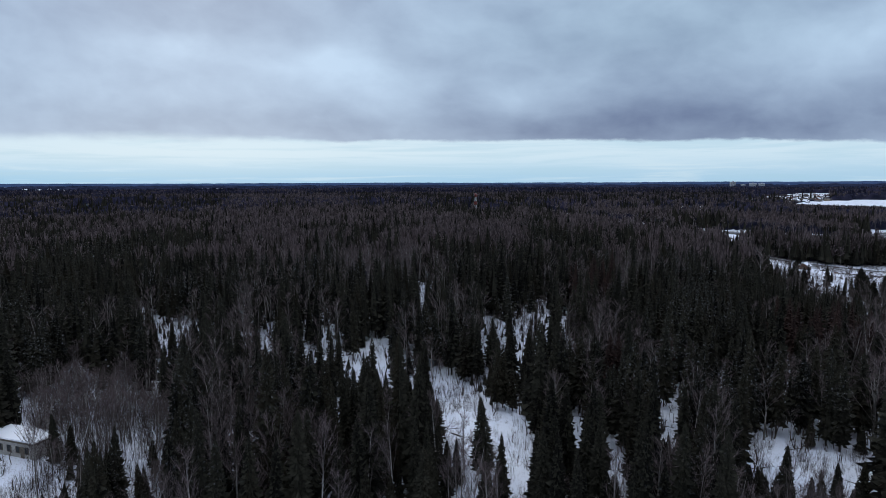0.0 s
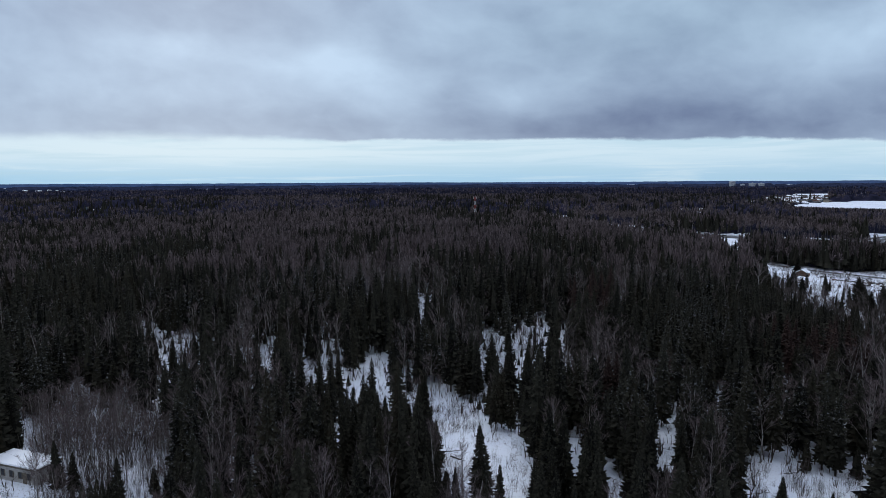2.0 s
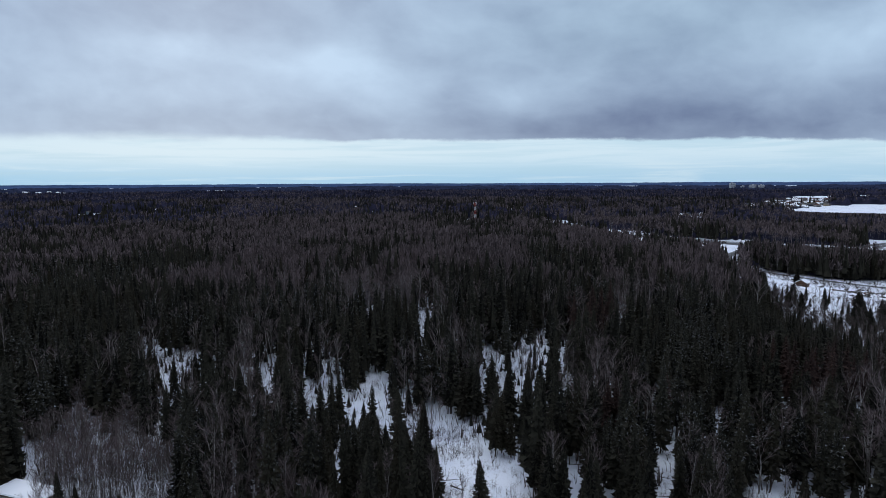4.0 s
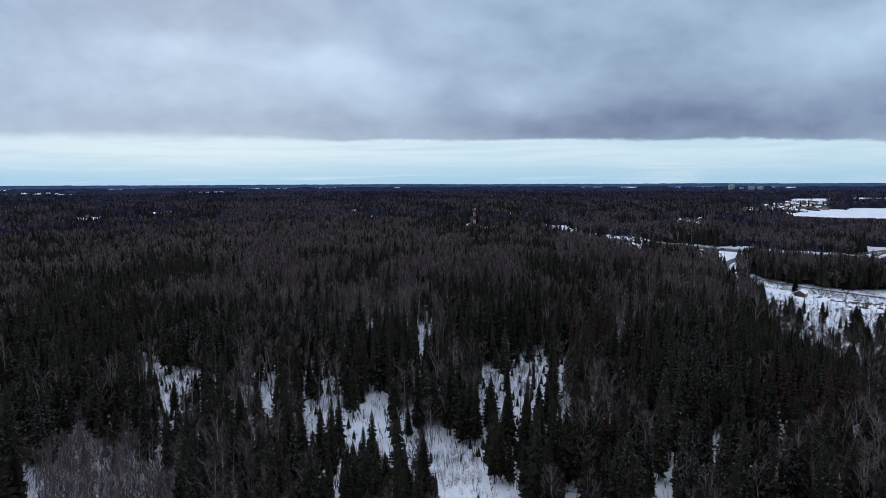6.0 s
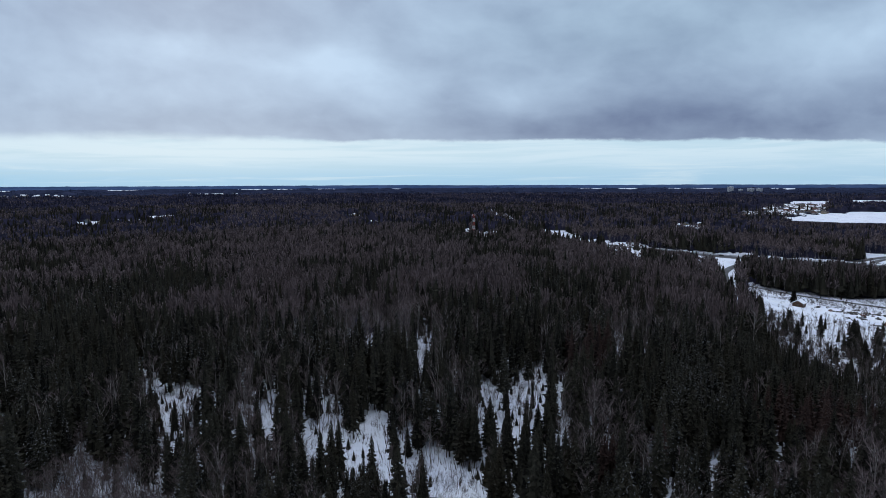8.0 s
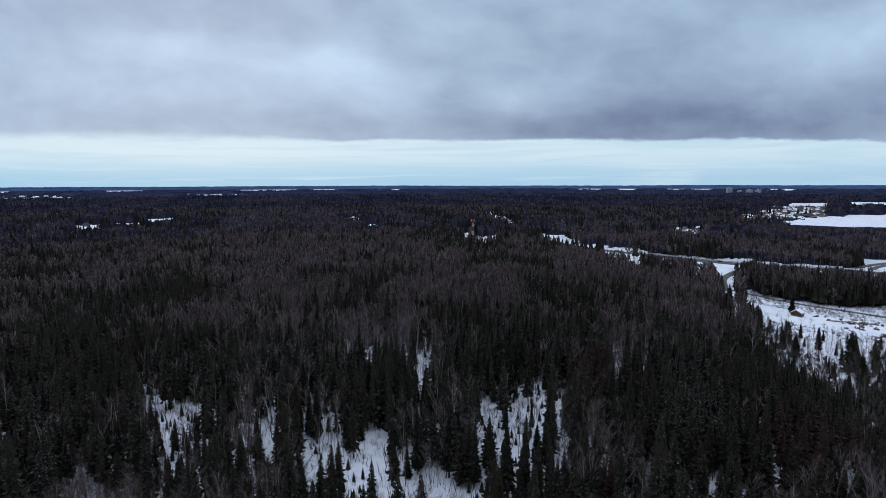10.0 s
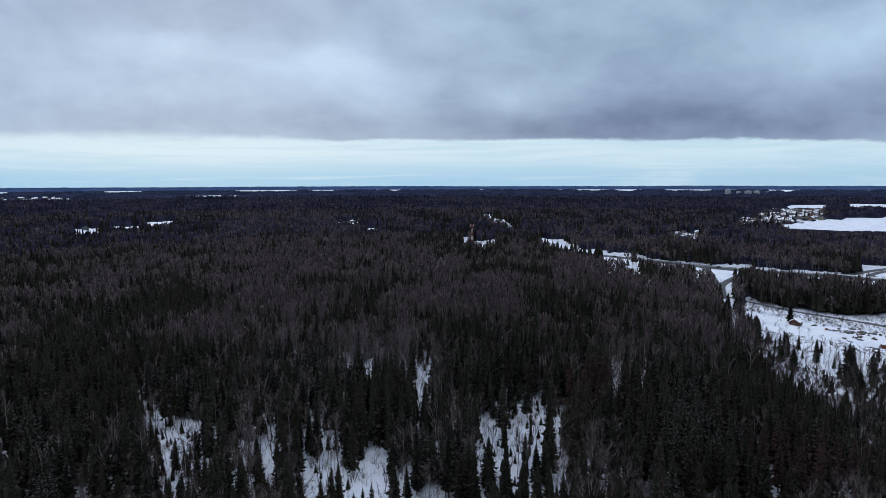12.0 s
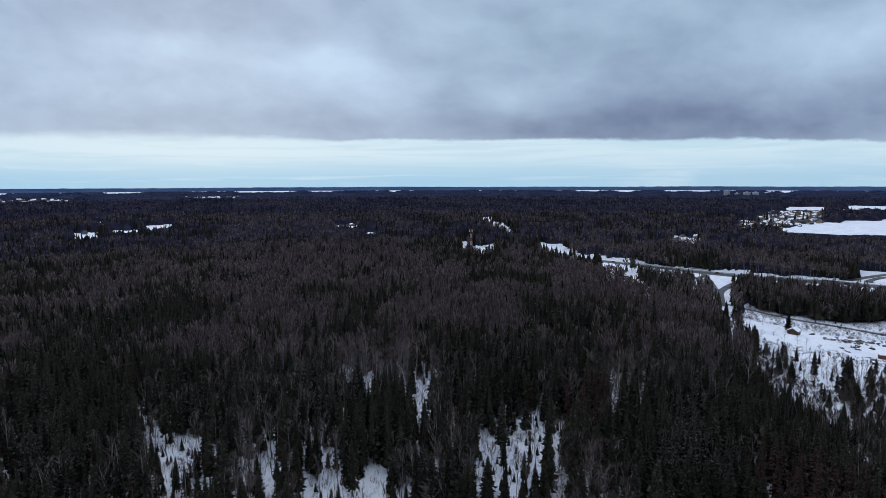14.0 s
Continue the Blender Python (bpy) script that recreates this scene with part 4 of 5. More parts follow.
HIGHWAY = ((125, 668), (137, 651), (152, 625), (169, 609), (188, 596), (207, 585), (230, 572), (257, 559), (287, 545), (316, 530), (345, 513), (364, 497), (385, 476), (410, 450))
ribbon("highway", HIGHWAY, 10, 0.30, ASPHALT, "dark wet asphalt road between snow banks", "road")
ribbon("snow_bank", [(x + 3.4, y + 7.6) for x, y in HIGHWAY], 3.0, 0.9, CLEAN_SNOW, "ploughed snow bank along the road", "snow bank")
ribbon("slip_road", ((250, 562), (245, 545), (239, 521), (229, 490), (214, 448), (205, 430)), 5.5, 0.22, ASPHALT, "narrow asphalt slip road curving down", "road")
ribbon("slip_road", ((285, 541), (272, 532), (255, 516), (241, 500), (229, 482), (216, 452)), 5.5, 0.26, ASPHALT, "narrow asphalt slip road curving down", "road")
ribbon("slip_road", ((318, 529), (340, 522), (360, 521), (381, 529), (408, 539), (440, 546)), 6, 0.24, ASPHALT, "asphalt slip road on a snowy junction", "road")
ribbon("slip_road", ((372, 507), (374, 514), (387, 523), (400, 527), (418, 520), (424, 500)), 5, 0.28, ASPHALT, "asphalt slip road on a snowy junction", "road")
ribbon("field_road", ((205, 452), (218, 436), (228, 425), (244, 408), (264, 390), (279, 365), (290, 335), (298, 310)), 5, 0.2, ASPHALT, "narrow dark road behind the snowy field", "road")


def make_guard_rail():
    rail = new("guard_rail")
    tagged(rail, "grey steel crash barrier along the snowy road", "crash barrier")
    line = [(x + 2.4, y + 5.2) for x, y in HIGHWAY[4:11]]
    posts = []
    for (x0, y0), (x1, y1) in zip(line, line[1:]):
        n = 4
        for k in range(n):
            a = [x0 + (x1 - x0) * k / n, y0 + (y1 - y0) * k / n]
            b = [x0 + (x1 - x0) * (k + 1) / n, y0 + (y1 - y0) * (k + 1) / n]
            za, zb = float(ground_z(*a)), float(ground_z(*b))
            bm = bmesh.new()
            beam(bm, (*a, za + 0.95), (*b, zb + 0.95), 0.14)
            part("rail", bm, STEEL, rail)
            posts.append((*a, za))
    post = boxed((-0.08, 0.08, -0.08, 0.08, -0.3, 1.0))
    first = part("post", post, STEEL, rail)
    first.location = posts[0]
    for p in posts[1:]:
        ob = new("post", first.data)
        ob.parent, ob.location = rail, p


make_guard_rail()


def car(x, y, turn, mat, label):
    root = new("car")
    root.matrix_world = pose(x, y, float(ground_z(x, y)) + 0.32, 0, 0, turn)
    bm = boxed((-2.1, 2.1, -0.85, 0.85, 0.35, 0.85), (-1.2, 1.0, -0.75, 0.75, 0.85, 1.42))
    bmesh.ops.bevel(bm, geom=bm.edges[:], offset=0.12, segments=2, affect="EDGES")
    part("body", bm, mat, root)
    part("windscreen", boxed((-1.28, 1.08, -0.62, 0.62, 0.95, 1.30)), DARK_GLASS, root)
    for a in (-1.35, 1.35):
        for b in (-0.8, 0.8):
            wheel = bmesh.new()
            bmesh.ops.create_cone(wheel, cap_ends=True, segments=12, radius1=0.33, radius2=0.33, depth=0.22, matrix=Matrix.Translation((a, b, 0.33)) @ Matrix.Rotation(math.pi / 2, 4, "X"))
            part("wheel", wheel, SCRAP, root)
    tagged(root, label, "car")


for x, y, turn, mat in ((262, 558.5, -26, SCRAP), (314, 532.5, -27, STEEL), (176, 602.5, -37, SCRAP), (350, 507.5, -36, SCRAP)):
    car(x, y, turn, mat, "small dark car on the wet road")


def make_hut():
    """Brown log hut, gable end with a snow-covered roof."""
    root = new("log_hut")
    x, y = 212.5, 351
    root.matrix_world = pose(x, y, float(ground_z(x, y)), 0, 0, 44) @ Matrix.Diagonal((0.80, 0.90, 0.88, 1))
    walls = bmesh.new()
    gabled_walls(walls, 7.2, 6.0, 2.7, 4.5)
    part("wall", walls, LOG, root, "dark brown log walls")
    for k in range(11):
        h = 0.12 + 0.25 * k
        log = bmesh.new()
        for side in (-3.02, 3.02):
            bmesh.ops.create_cone(log, cap_ends=True, segments=6, radius1=0.13, radius2=0.13, depth=7.8, matrix=Matrix.Translation((0, side, h)) @ Matrix.Rotation(math.pi / 2, 4, "Y"))
        part("log", log, LOG, root)
    roof = bmesh.new()
    gable(roof, 7.2, 6.0, 2.7, 4.5, 0.55, 0.12)
    part("roof", roof, EAVES, root)
    snow = bmesh.new()
    gable(snow, 7.1, 5.9, 2.72, 4.52, 0.55, 0.28, 0.13)
    part("roof_snow", snow, CLEAN_SNOW, root, "thick white snow on the roof")
    for s in (-1.7, 1.7):
        pane = part("window", boxed((s - 0.45, s + 0.45, -3.2, -3.1, 1.0, 2.0)), DARK_GLASS, root)
        part("frame", boxed((s - 0.55, s + 0.55, -3.17, -3.08, 0.9, 1.0), (s - 0.55, s + 0.55, -3.17, -3.08, 2.0, 2.1), (s - 0.55, s - 0.45, -3.17, -3.08, 1.0, 2.0), (s + 0.45, s + 0.55, -3.17, -3.08, 1.0, 2.0)), WHITE_PAINT, pane)
    part("door", boxed((-3.72, -3.62, -0.5, 0.5, 0, 2.0)), EAVES, root)
    tagged(root, "dark brown log hut with snow on its gable roof", "hut")


make_hut()


def scrap_heap(x, y, size, long):
    """A snow-dusted heap of dark timbers and metal."""
    root = new("scrap_heap")
    root.matrix_world = pose(x, y, float(ground_z(x, y)), 0, 0, RNG.uniform(0, 180))
    skin = SCRAP if RNG.random() < 0.93 else RUST
    for k in range(int(4 + 3 * size)):
        bm = bmesh.new()
        a, r = RNG.uniform(-1, 1) * long, RNG.uniform(-0.6, 0.6) * size
        z = max(0.15, RNG.uniform(0.1, 0.75) * size)
        turn, half = RNG.uniform(-0.5, 0.5), RNG.uniform(0.5, 1.5) * size
        c, s = math.cos(turn) * half, math.sin(turn) * half
        beam(bm, (a - c, r - s, z - RNG.uniform(0, 0.3)), (a + c, r + s, z + RNG.uniform(-0.2, 0.3)), RNG.uniform(0.14, 0.32) * size ** 0.5)
        part("timber", bm, skin, root)
    cap = bmesh.new()
    bmesh.ops.create_icosphere(cap, subdivisions=2, radius=1.0)
    for v in cap.verts:
        v.co = Vector((v.co.x * long * 0.8, v.co.y * 0.55 * size, 0.62 * size + max(v.co.z, -0.3) * 0.24 * size)) + Vector([RNG.normal(0, 0.07 * size) for q in range(3)])
    part("snow_cap", cap, CLEAN_SNOW, root, "patchy white snow on top")
    tagged(root, "heap of dark scrap timber under patchy snow", "scrap heap", "scrap heaps on the field")


for k in range(84):
    t = RNG.random()
    x, y = 227 + 38 * t + RNG.normal(0, 1.0), 343.5 - 5 * t + RNG.normal(0, 2.8 + 4.6 * t)
    scrap_heap(x, y, RNG.uniform(0.35, 0.75), RNG.uniform(0.3, 0.75))
for x, y, s, w in ((226.8, 356.3, 1.1, 1.6), (235, 359, 0.9, 2.2), (249, 354, 1.0, 1.4), (220, 318.6, 0.8, 0.9), (217.4, 310.5, 0.9, 1.6), (232.5, 325.6, 1.1, 1.5), (229, 324, 0.9, 1.3), (240.7, 323.7, 1.2, 1.2), (207, 291, 0.7, 0.8), (203, 293, 0.5, 0.5), (199, 297, 0.5, 0.4), (222.5, 300, 0.7, 3.4), (228, 318, 0.8, 1.0), (236, 329, 0.9, 1.0)):
    scrap_heap(x, y, s, w)


def make_truck():
    root = new("old_truck")
    x, y = 212.6, 284.5
    root.matrix_world = pose(x, y, float(ground_z(x, y)), 0, 0, 68)
    cab = boxed((1.2, 2.7, -1.05, 1.05, 0.8, 2.5))
    bmesh.ops.bevel(cab, geom=cab.edges[:], offset=0.15, segments=2, affect="EDGES")
    part("cab", cab, STEEL, root)
    part("windscreen", boxed((2.66, 2.74, -0.85, 0.85, 1.6, 2.25)), DARK_GLASS, root)
    part("bed", boxed((-2.9, 1.1, -1.1, 1.1, 0.8, 1.0), (-2.9, 1.1, -1.1, -1.0, 1.0, 1.7), (-2.9, 1.1, 1.0, 1.1, 1.0, 1.7), (-2.9, -2.8, -1.0, 1.0, 1.0, 1.7)), SCRAP, root)
    part("bed_snow", boxed((-2.78, 1.08, -0.98, 0.98, 1.0, 1.45)), CLEAN_SNOW, root, "snow lying in the truck bed")
    part("roof_snow", boxed((1.3, 2.6, -0.95, 0.95, 2.5, 2.62)), CLEAN_SNOW, root)
    for a in (-2.0, 1.9):
        for b in (-1.0, 1.0):
            bm = bmesh.new()
            bmesh.ops.create_cone(bm, cap_ends=True, segments=14, radius1=0.48, radius2=0.48, depth=0.3, matrix=Matrix.Translation((a, b, 0.46)) @ Matrix.Rotation(math.pi / 2, 4, "X"))
            part("wheel", bm, SCRAP, root)
    tagged(root, "old grey truck with snow in its bed", "truck")


make_truck()


def make_shed():
    root = new("rusty_container")
    x, y = 229, 298.5
    root.matrix_world = pose(x, y, float(ground_z(x, y)), 0, 0, -14)
    part("body", boxed((-3, 3, -1.2, 1.2, 0, 2.3)), RUST, root)
    for k in range(15):
        part("rib", boxed((-2.9 + 0.41 * k, -2.75 + 0.41 * k, -1.25, -1.2, 0.1, 2.2)), RUST, root)
    part("roof_snow", boxed((-3, 3, -1.2, 1.2, 2.3, 2.5)), CLEAN_SNOW, root)
    tagged(root, "rust-red metal container with snow on top", "container")


make_shed()


def make_field_plants():
    tall = [shrub(RNG, 17, 0.038, 4.6, 2.0) for k in range(5)]
    x, y = RNG.uniform(130, 330, 9000), RNG.uniform(205, 480, 9000)
    b, d = np.degrees(np.arctan2(x, y)), np.hypot(x, y)
    # the rough slope below the field, and the strip between field and road
    slope = (y < 284 - 1.0 * (x - 170)) | ((x < 182) & (y < 305))
    strip = y > 373 - 0.62 * (x - 225)
    keep = inside(FIELD, x, y, 0.01) & ((slope & (wander(x, y, 25, 91) > -0.5) & (RNG.random(len(x)) < 0.8)) | (strip & (RNG.random(len(x)) < 0.25)))
    keep |= inside(((28.1, 31.0, 300, 420),), x, y) & (RNG.random(len(x)) < 0.10)
    x, y = x[keep], y[keep]
    size = RNG.uniform(0.15, 0.55, len(x))
    spread("brush", tall, rows_of(x, y, 5, size, size), [BRUSH], "leafless bushes on the rough slope beside the field", "shrubs")
    x, y = RNG.uniform(190, 330, 4200), RNG.uniform(300, 470, 4200)
    keep = inside(FIELD, x, y, 0.008) & (y > 371 - 0.70 * (x - 222)) & (np.abs(y - (412 - 0.95 * (x - 241))) > 3.5) & (wander(x, y, 16, 93) > -0.6)
    x, y = x[keep], y[keep]
    size = RNG.uniform(0.25, 0.75, len(x))
    spread("brush", tall, rows_of(x, y, 5, size, size * 1.2), [BRUSH], "leafless bushes between the field and its road", "shrubs")
    tuft = [shrub(RNG, 14, 0.05, 0.7, 0.7) for k in range(4)]
    x, y = RNG.uniform(150, 300, 6000), RNG.uniform(225, 380, 6000)
    band = np.abs(y - (312 - 0.75 * (x - 180))) < 14 + 8 * wander(x, y, 18, 66)
    keep = inside(FIELD, x, y, 0.01) & band & (RNG.random(len(x)) < 0.35)
    x, y = x[keep], y[keep]
    size = RNG.uniform(0.6, 1.5, len(x))
    spread("dry_grass", tuft, rows_of(x, y, 4, size, size * 1.3), [GRASS], "yellow-brown dry grass tufts poking through snow", "grass")


make_field_plants()
for x, y, h in ((170.1, 263.6, 9.5), (184.5, 262.5, 9), (187, 264, 8), (127.7, 183.3, 12), (170, 317, 9), (167, 308, 8.5), (163.6, 253.6, 8), (169, 240.5, 12), (165, 231, 10), (145, 239, 11), (147, 252, 9), (150, 247, 8), (154, 212, 11), (158, 225, 9), (171, 228, 9), (176, 236, 8), (205.5, 267, 6), (186, 250, 8), (156, 262, 6), (213.5, 358.5, 12), (192, 383, 10), (189, 372, 11), (197, 386, 9), (184, 378, 12), (160, 286, 7), (163, 276, 9), (182, 232, 7), (190, 241, 8)):
    single(x, y, h, False, 1.4)
for x, y, h in ((195, 318, 5), (198, 315, 4.5), (194.5, 298, 5), (192, 325, 4), (183, 268, 9), (178, 262, 8), (181, 258, 9), (174, 300, 6), (170, 290, 7), (205, 372, 7), (200, 377, 8), (222, 372, 6)):
    single(x, y, h, True, 1.1)

# ---- the long plastered building at the edge of the wood ----


def make_building():
    root = new("long_building")
    root.matrix_world = pose(-70.4, 97.8, float(ground_z(-72, 100)), 0, 0, 162)
    part("wall", boxed((0.3, 11.9, -4.9, -0.3, -0.5, 2.7)), PLASTER, root, "stained pale plaster walls")
    part("eaves", boxed((0, 12.2, -5.2, 0.0, 2.7, 2.92)), EAVES, root, "weathered brown eaves board")
    snow = boxed((0.05, 12.15, -5.15, -0.05, 2.92, 3.22))
    bmesh.ops.bevel(snow, geom=snow.edges[:], offset=0.12, segments=2, affect="EDGES")
    part("roof_snow", snow, CLEAN_SNOW, root, "smooth white snow covering the flat roof")
    for k in range(5):
        x = 1.6 + 2.1 * k
        pane = part("window", boxed((x, x + 0.8, -0.36, -0.22, 0.9, 2.0)), DARK_GLASS, root)
        part("frame", boxed((x - 0.1, x + 0.9, -0.34, -0.18, 0.8, 0.9), (x - 0.1, x, -0.34, -0.18, 0.9, 2.0), (x + 0.8, x + 0.9, -0.34, -0.18, 0.9, 2.0)), EAVES, pane)
    part("door", boxed((2.65, 3.5, -0.34, -0.2, 0, 2.05)), EAVES, root)
    tagged(root, "long low plastered building with a snow-covered flat roof", "building")


make_building()
for b, d, h in ((-35.3, 114, 6), (-35.9, 116, 5), (-34.6, 112, 7), (-33.8, 108, 7), (-35.0, 100, 6), (-36.2, 95, 4.5), (-33.0, 99, 7)):
    single(*at_bearing(b, d), h, True, 1.0)
for b, d, h in ((-34.2, 118, 9), (-33.2, 113, 8)):
    single(*at_bearing(b, d), h, False, 1.0)

# ---- fallen trunks on the glades ----


def fallen_log(b, d, length, turn, thick):
    root = new("fallen_log")
    x, y = at_bearing(b, d)
    root.matrix_world = pose(x, y, float(ground_z(x, y)) + 0.1 * thick, 0, RNG.uniform(-4, 4), turn)
    bm = bmesh.new()
    bmesh.ops.create_cone(bm, cap_ends=True, segments=8, radius1=thick, radius2=thick * 0.45, depth=length, matrix=Matrix.Rotation(math.pi / 2, 4, "Y"))
    part("trunk", bm, SPRUCE_BARK, root)
    for k in range(4):
        stubs = bmesh.new()
        a, s = RNG.uniform(-0.4, 0.5) * length, RNG.choice((-1, 1))
        beam(stubs, (a, 0, 0), (a + RNG.uniform(0, 0.8), s * RNG.uniform(0.3, 1.0), RNG.uniform(0.1, 0.8)), 0.03)
        part("branch", stubs, SPRUCE_BARK, root)
    tagged(root, "fallen dark trunk lying on the snow", "fallen log", "fallen logs on the glades")


for b, d, length, turn, thick in (
    (27.4, 98, 6, -15, 0.16), (31.5, 97, 7, -20, 0.2), (33.0, 101, 4, -25, 0.22), (29.0, 108, 5, 10, 0.13), (35.6, 110, 6, -50, 0.15), (31.0, 118, 5, 5, 0.14),
    (21.2, 112, 4, 0, 0.13), (21.6, 105, 5, 8, 0.12), (20.8, 120, 4, -30, 0.14), (0.2, 112, 6, 5, 0.13), (1.6, 108, 5, -35, 0.2), (8.9, 118, 5, -8, 0.14), (13.4, 122, 6, -12, 0.15),
    (-3.2, 133, 9, -15, 0.26), (-1.0, 131, 8, 12, 0.24), (-4.8, 138, 5, 30, 0.2), (-12.4, 152, 5, 0, 0.18), (-23.6, 190, 8, 35, 0.24), (-22.6, 180, 8, -15, 0.26), (-24.2, 171, 7, 20, 0.24),
    (-21.9, 163, 8, -5, 0.25), (-23.5, 158, 6, 25, 0.2), (8.6, 175, 8, 65, 0.2), (9.8, 168, 6, 5, 0.16), (6.6, 180, 7, 75, 0.16), (11.0, 140, 6, -10, 0.2), (5.0, 165, 6, 40, 0.15),
):
    fallen_log(b, d, length * 0.9, turn, thick * 0.75)

# ---- lattice mast ----


def make_mast():
    root = new("radio_mast")
    x, y = 33.0, 640.0
    root.matrix_world = pose(x, y, float(ground_z(x, y)), 0, 0, 20)
    tall, foot, top = 28.0, 1.25, 0.65
    half = lambda z: foot + (top - foot) * z / tall
    for a in (-1, 1):
        for b in (-1, 1):
            for k in range(7):
                z0, z1 = 4.0 * k, 4.0 * k + 4.0
                bm = bmesh.new()
                beam(bm, (a * half(z0), b * half(z0), z0), (a * half(z1), b * half(z1), z1), 0.08)
                part("leg", bm, RED_PAINT if k % 2 == 0 else WHITE_PAINT, root)
    for k in range(7):
        z0, z1, bm = 4.0 * k, 4.0 * k + 4.0, bmesh.new()
        h0, h1 = half(z0), half(z1)
        for a, b in (((-1, -1), (1, -1)), ((1, -1), (1, 1)), ((1, 1), (-1, 1)), ((-1, 1), (-1, -1))):
            beam(bm, (a[0] * h0, a[1] * h0, z0), (b[0] * h1, b[1] * h1, z1), 0.045)
            beam(bm, (b[0] * h0, b[1] * h0, z0), (a[0] * h1, a[1] * h1, z1), 0.045)
            beam(bm, (a[0] * h1, a[1] * h1, z1), (b[0] * h1, b[1] * h1, z1), 0.045)
        part("bracing", bm, RED_PAINT if k % 2 == 0 else WHITE_PAINT, root)
    part("platform", boxed((-1.5, 1.5, -1.5, 1.5, 26.2, 26.45)), RED_PAINT, root)
    for k in range(6):
        a = 6.283 * k / 6
        part("antenna", boxed((1.7 * math.cos(a) - 0.2, 1.7 * math.cos(a) + 0.2, 1.7 * math.sin(a) - 0.2, 1.7 * math.sin(a) + 0.2, 26.5, 28.8)), WHITE_PAINT if k % 2 else RED_PAINT, root)
    tagged(root, "red and white lattice radio mast above the trees", "radio mast")


make_mast()

# ---- villages and far buildings ----


def house_meshes(length, width, eave, ridge, cover):
    out = []
    for name, make, mat in (("wall", lambda bm: gabled_walls(bm, length, width, eave, ridge), HOUSE_WALL), ("roof", lambda bm: gable(bm, length, width, eave, ridge, 0.5, 0.3), cover)):
        bm = bmesh.new()
        make(bm)
        me = bpy.data.meshes.new(name)
        bm.to_mesh(me)
        bm.free()
        me.materials.append(mat)
        out.append(me)
    bm = boxed((-length / 4 - 0.6, -length / 4 + 0.6, -width / 2 - 0.05, -width / 2 + 0.1, 1.0, 2.3))
    me = bpy.data.meshes.new("window")
    bm.to_mesh(me)
    bm.free()
    me.materials.append(DARK_GLASS)
    out.append(me)
    bm = boxed((length / 6, length / 6 + 0.7, -0.35, 0.35, ridge - 0.8, ridge + 1.0))
    me = bpy.data.meshes.new("chimney")
    bm.to_mesh(me)
    bm.free()
    me.materials.append(LOG)
    return out, me


HOUSES = [house_meshes(*s, cover) for cover in (CLEAN_SNOW, HOUSE_ROOF) for s in ((11, 9, 3.4, 7.5), (14, 9, 5.6, 9.0), (8, 6, 2.7, 4.8), (18, 10, 4.0, 6.2))]


def house(x, y, kind, turn, group, size=1.0):
    root = new("house")
    root.matrix_world = pose(x, y, float(ground_z(x, y)), 0, 0, turn) @ Matrix.Diagonal((size, size, size, 1))
    meshes, stack = HOUSES[kind]
    made = {}
    for me in meshes:
        ob = new(me.name.split(".")[0], me)
        ob.parent = made.get("wall", root) if me.name.startswith("window") else root
        made[me.name.split(".")[0]] = ob
    pipe = new("chimney", stack)
    pipe.parent = made["roof"]
    tagged(root, "village house with snow on its gable roof" if kind < 4 else "village house with bare dark gable roof", "house", group)


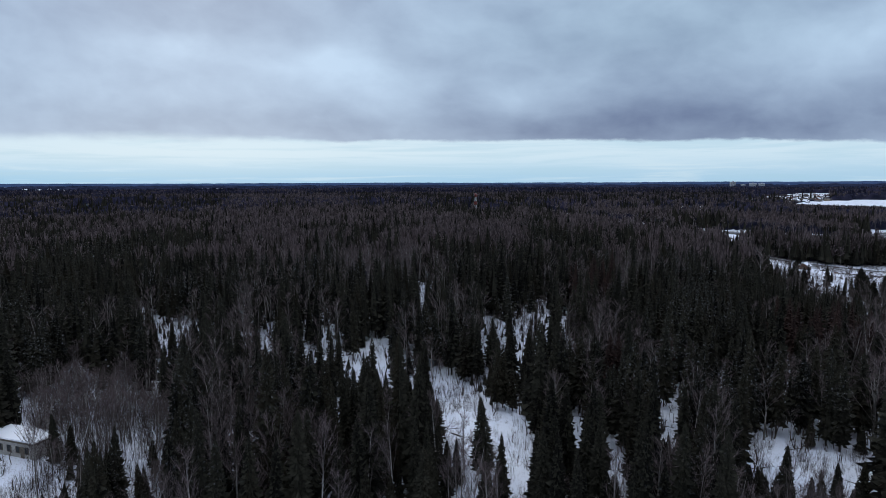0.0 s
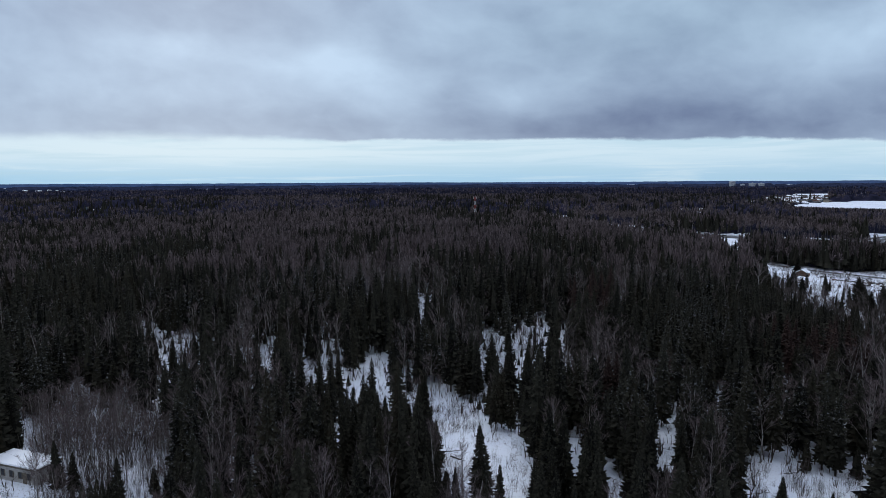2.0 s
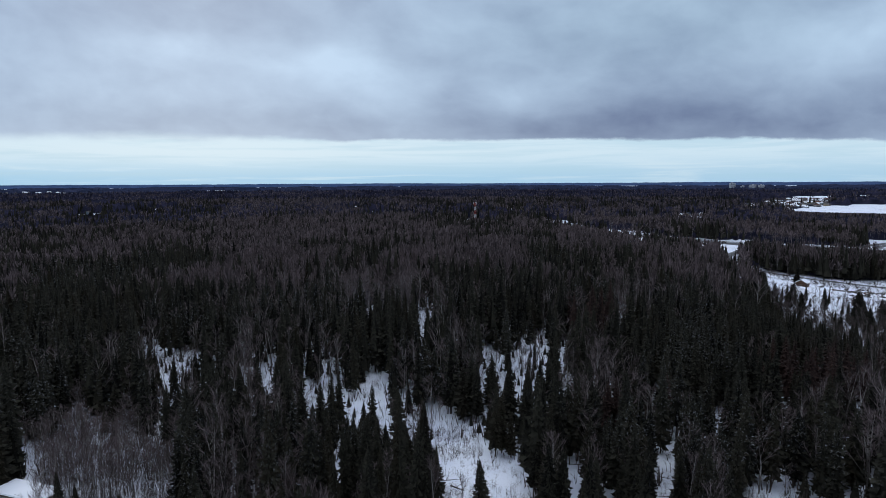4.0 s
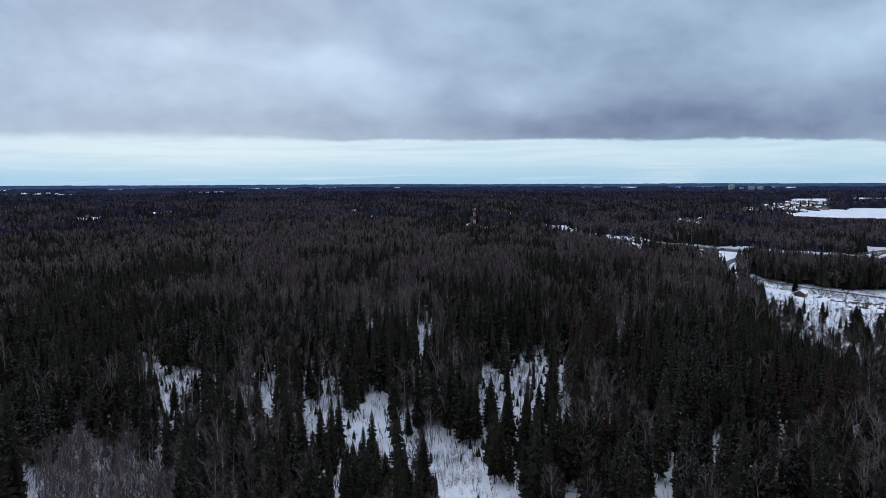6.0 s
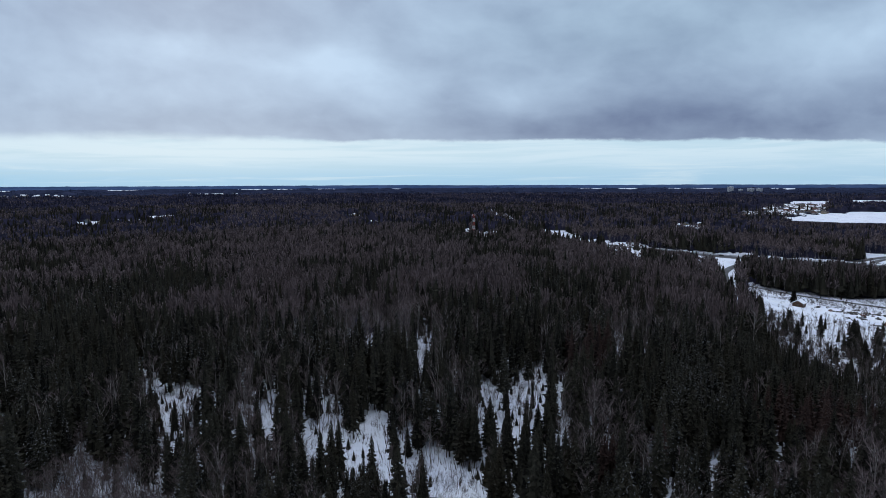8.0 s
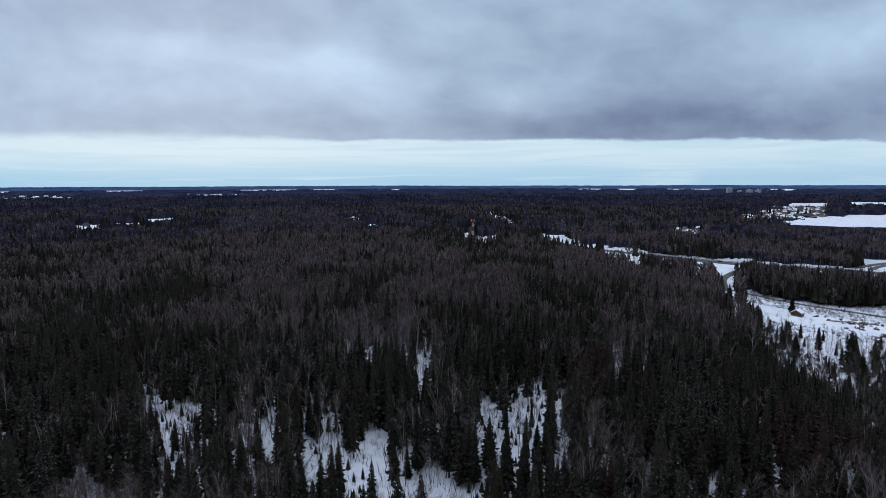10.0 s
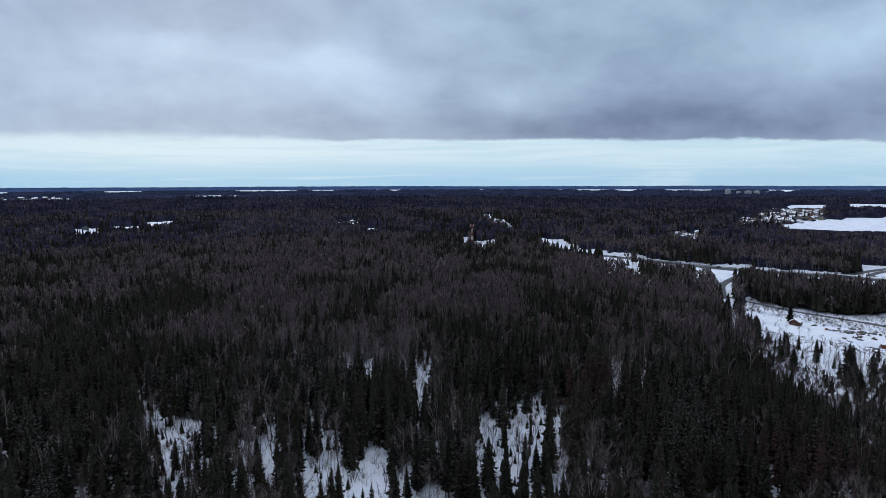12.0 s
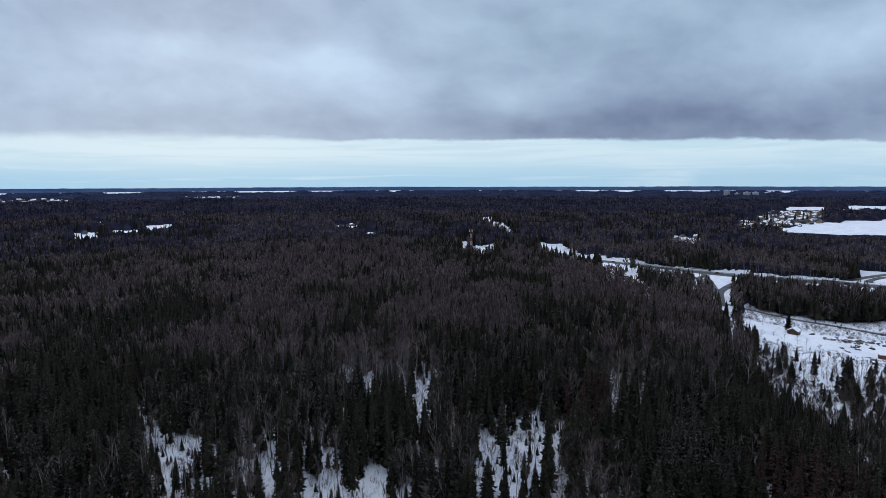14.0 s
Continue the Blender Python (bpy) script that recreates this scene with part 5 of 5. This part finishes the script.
def village(sectors, count, group, size=1.0, clear=26):
    placed = []
    for k in range(count * 14):
        if len(placed) >= count:
            break
        b0, b1, d0, d1 = sectors[int(RNG.integers(0, len(sectors)))]
        b, d = RNG.uniform(b0, b1), math.sqrt(RNG.uniform(d0 ** 2, d1 ** 2))
        x, y = at_bearing(b, d)
        if all((x - p) ** 2 + (y - q) ** 2 > clear ** 2 for p, q in placed):
            placed.append((x, y))
            house(x, y, int(RNG.choice((0, 0, 1, 2, 2, 3, 4, 5, 6, 7))), RNG.choice((25, 115)) + RNG.normal(0, 12), group, size)


village(((26.7, 28.2, 960, 1200), (28.2, 29.7, 990, 1420), (29.7, 31.2, 1115, 1620), (31.2, 32.6, 1215, 1620)), 260, "houses of the lakeside village", 0.60, clear=11)
village(((21.3, 23.7, 770, 890),), 12, "houses of the roadside hamlet", 0.55, clear=11)
village(((-36.5, -31.2, 2380, 2850),), 44, "houses of a distant village", clear=30)
village(((-23.0, -18.4, 2500, 2900),), 20, "houses of a distant hamlet", clear=30)
village(((12.4, 16.0, 3300, 3800),), 15, "houses of a remote village", clear=40)
village(((-6.7, -5.7, 800, 880), (-9.4, -7.8, 930, 1020), (-31.0, -29.6, 950, 1020), (-26.1, -24.2, 1040, 1140)), 8, "lone houses in the woods", 0.7, clear=24)


def make_block(b, d, length, tall, turn):
    """A far block of flats with rows of windows."""
    root = new("apartment_block")
    x, y = at_bearing(b, d)
    root.matrix_world = pose(x, y, float(ground_z(x, y)), 0, 0, turn)
    part("wall", boxed((-length / 2, length / 2, -6, 6, -1, tall)), PANEL, root, "pale grey concrete panel walls")
    part("roof", boxed((-length / 2 - 0.3, length / 2 + 0.3, -6.3, 6.3, tall, tall + 0.8)), CLEAN_SNOW, root)
    part("lift_house", boxed((-3, 3, -2, 2, tall + 0.8, tall + 3.5)), PANEL, root)
    pane = None
    for z in range(int(tall / 2.9)):
        for k in range(int(length / 4)):
            at = (-length / 2 + 2 + 4 * k, -6.03, 1.2 + 2.9 * z)
            if pane is None:
                pane = part("window", boxed((-0.8, 0.8, 0, 0.1, 0, 1.5)), DARK_GLASS, root)
                ob = pane
            else:
                ob = new("window", pane.data)
                ob.parent = root
            ob.location = at
    tagged(root, "pale concrete block of flats far over the woods", "apartment block")


make_block(25.55, 2800, 21, 29, 8)
make_block(26.35, 2950, 14, 15, 8)
make_block(27.1, 2850, 26, 21, 12)
make_block(27.75, 2900, 22, 20, 12)
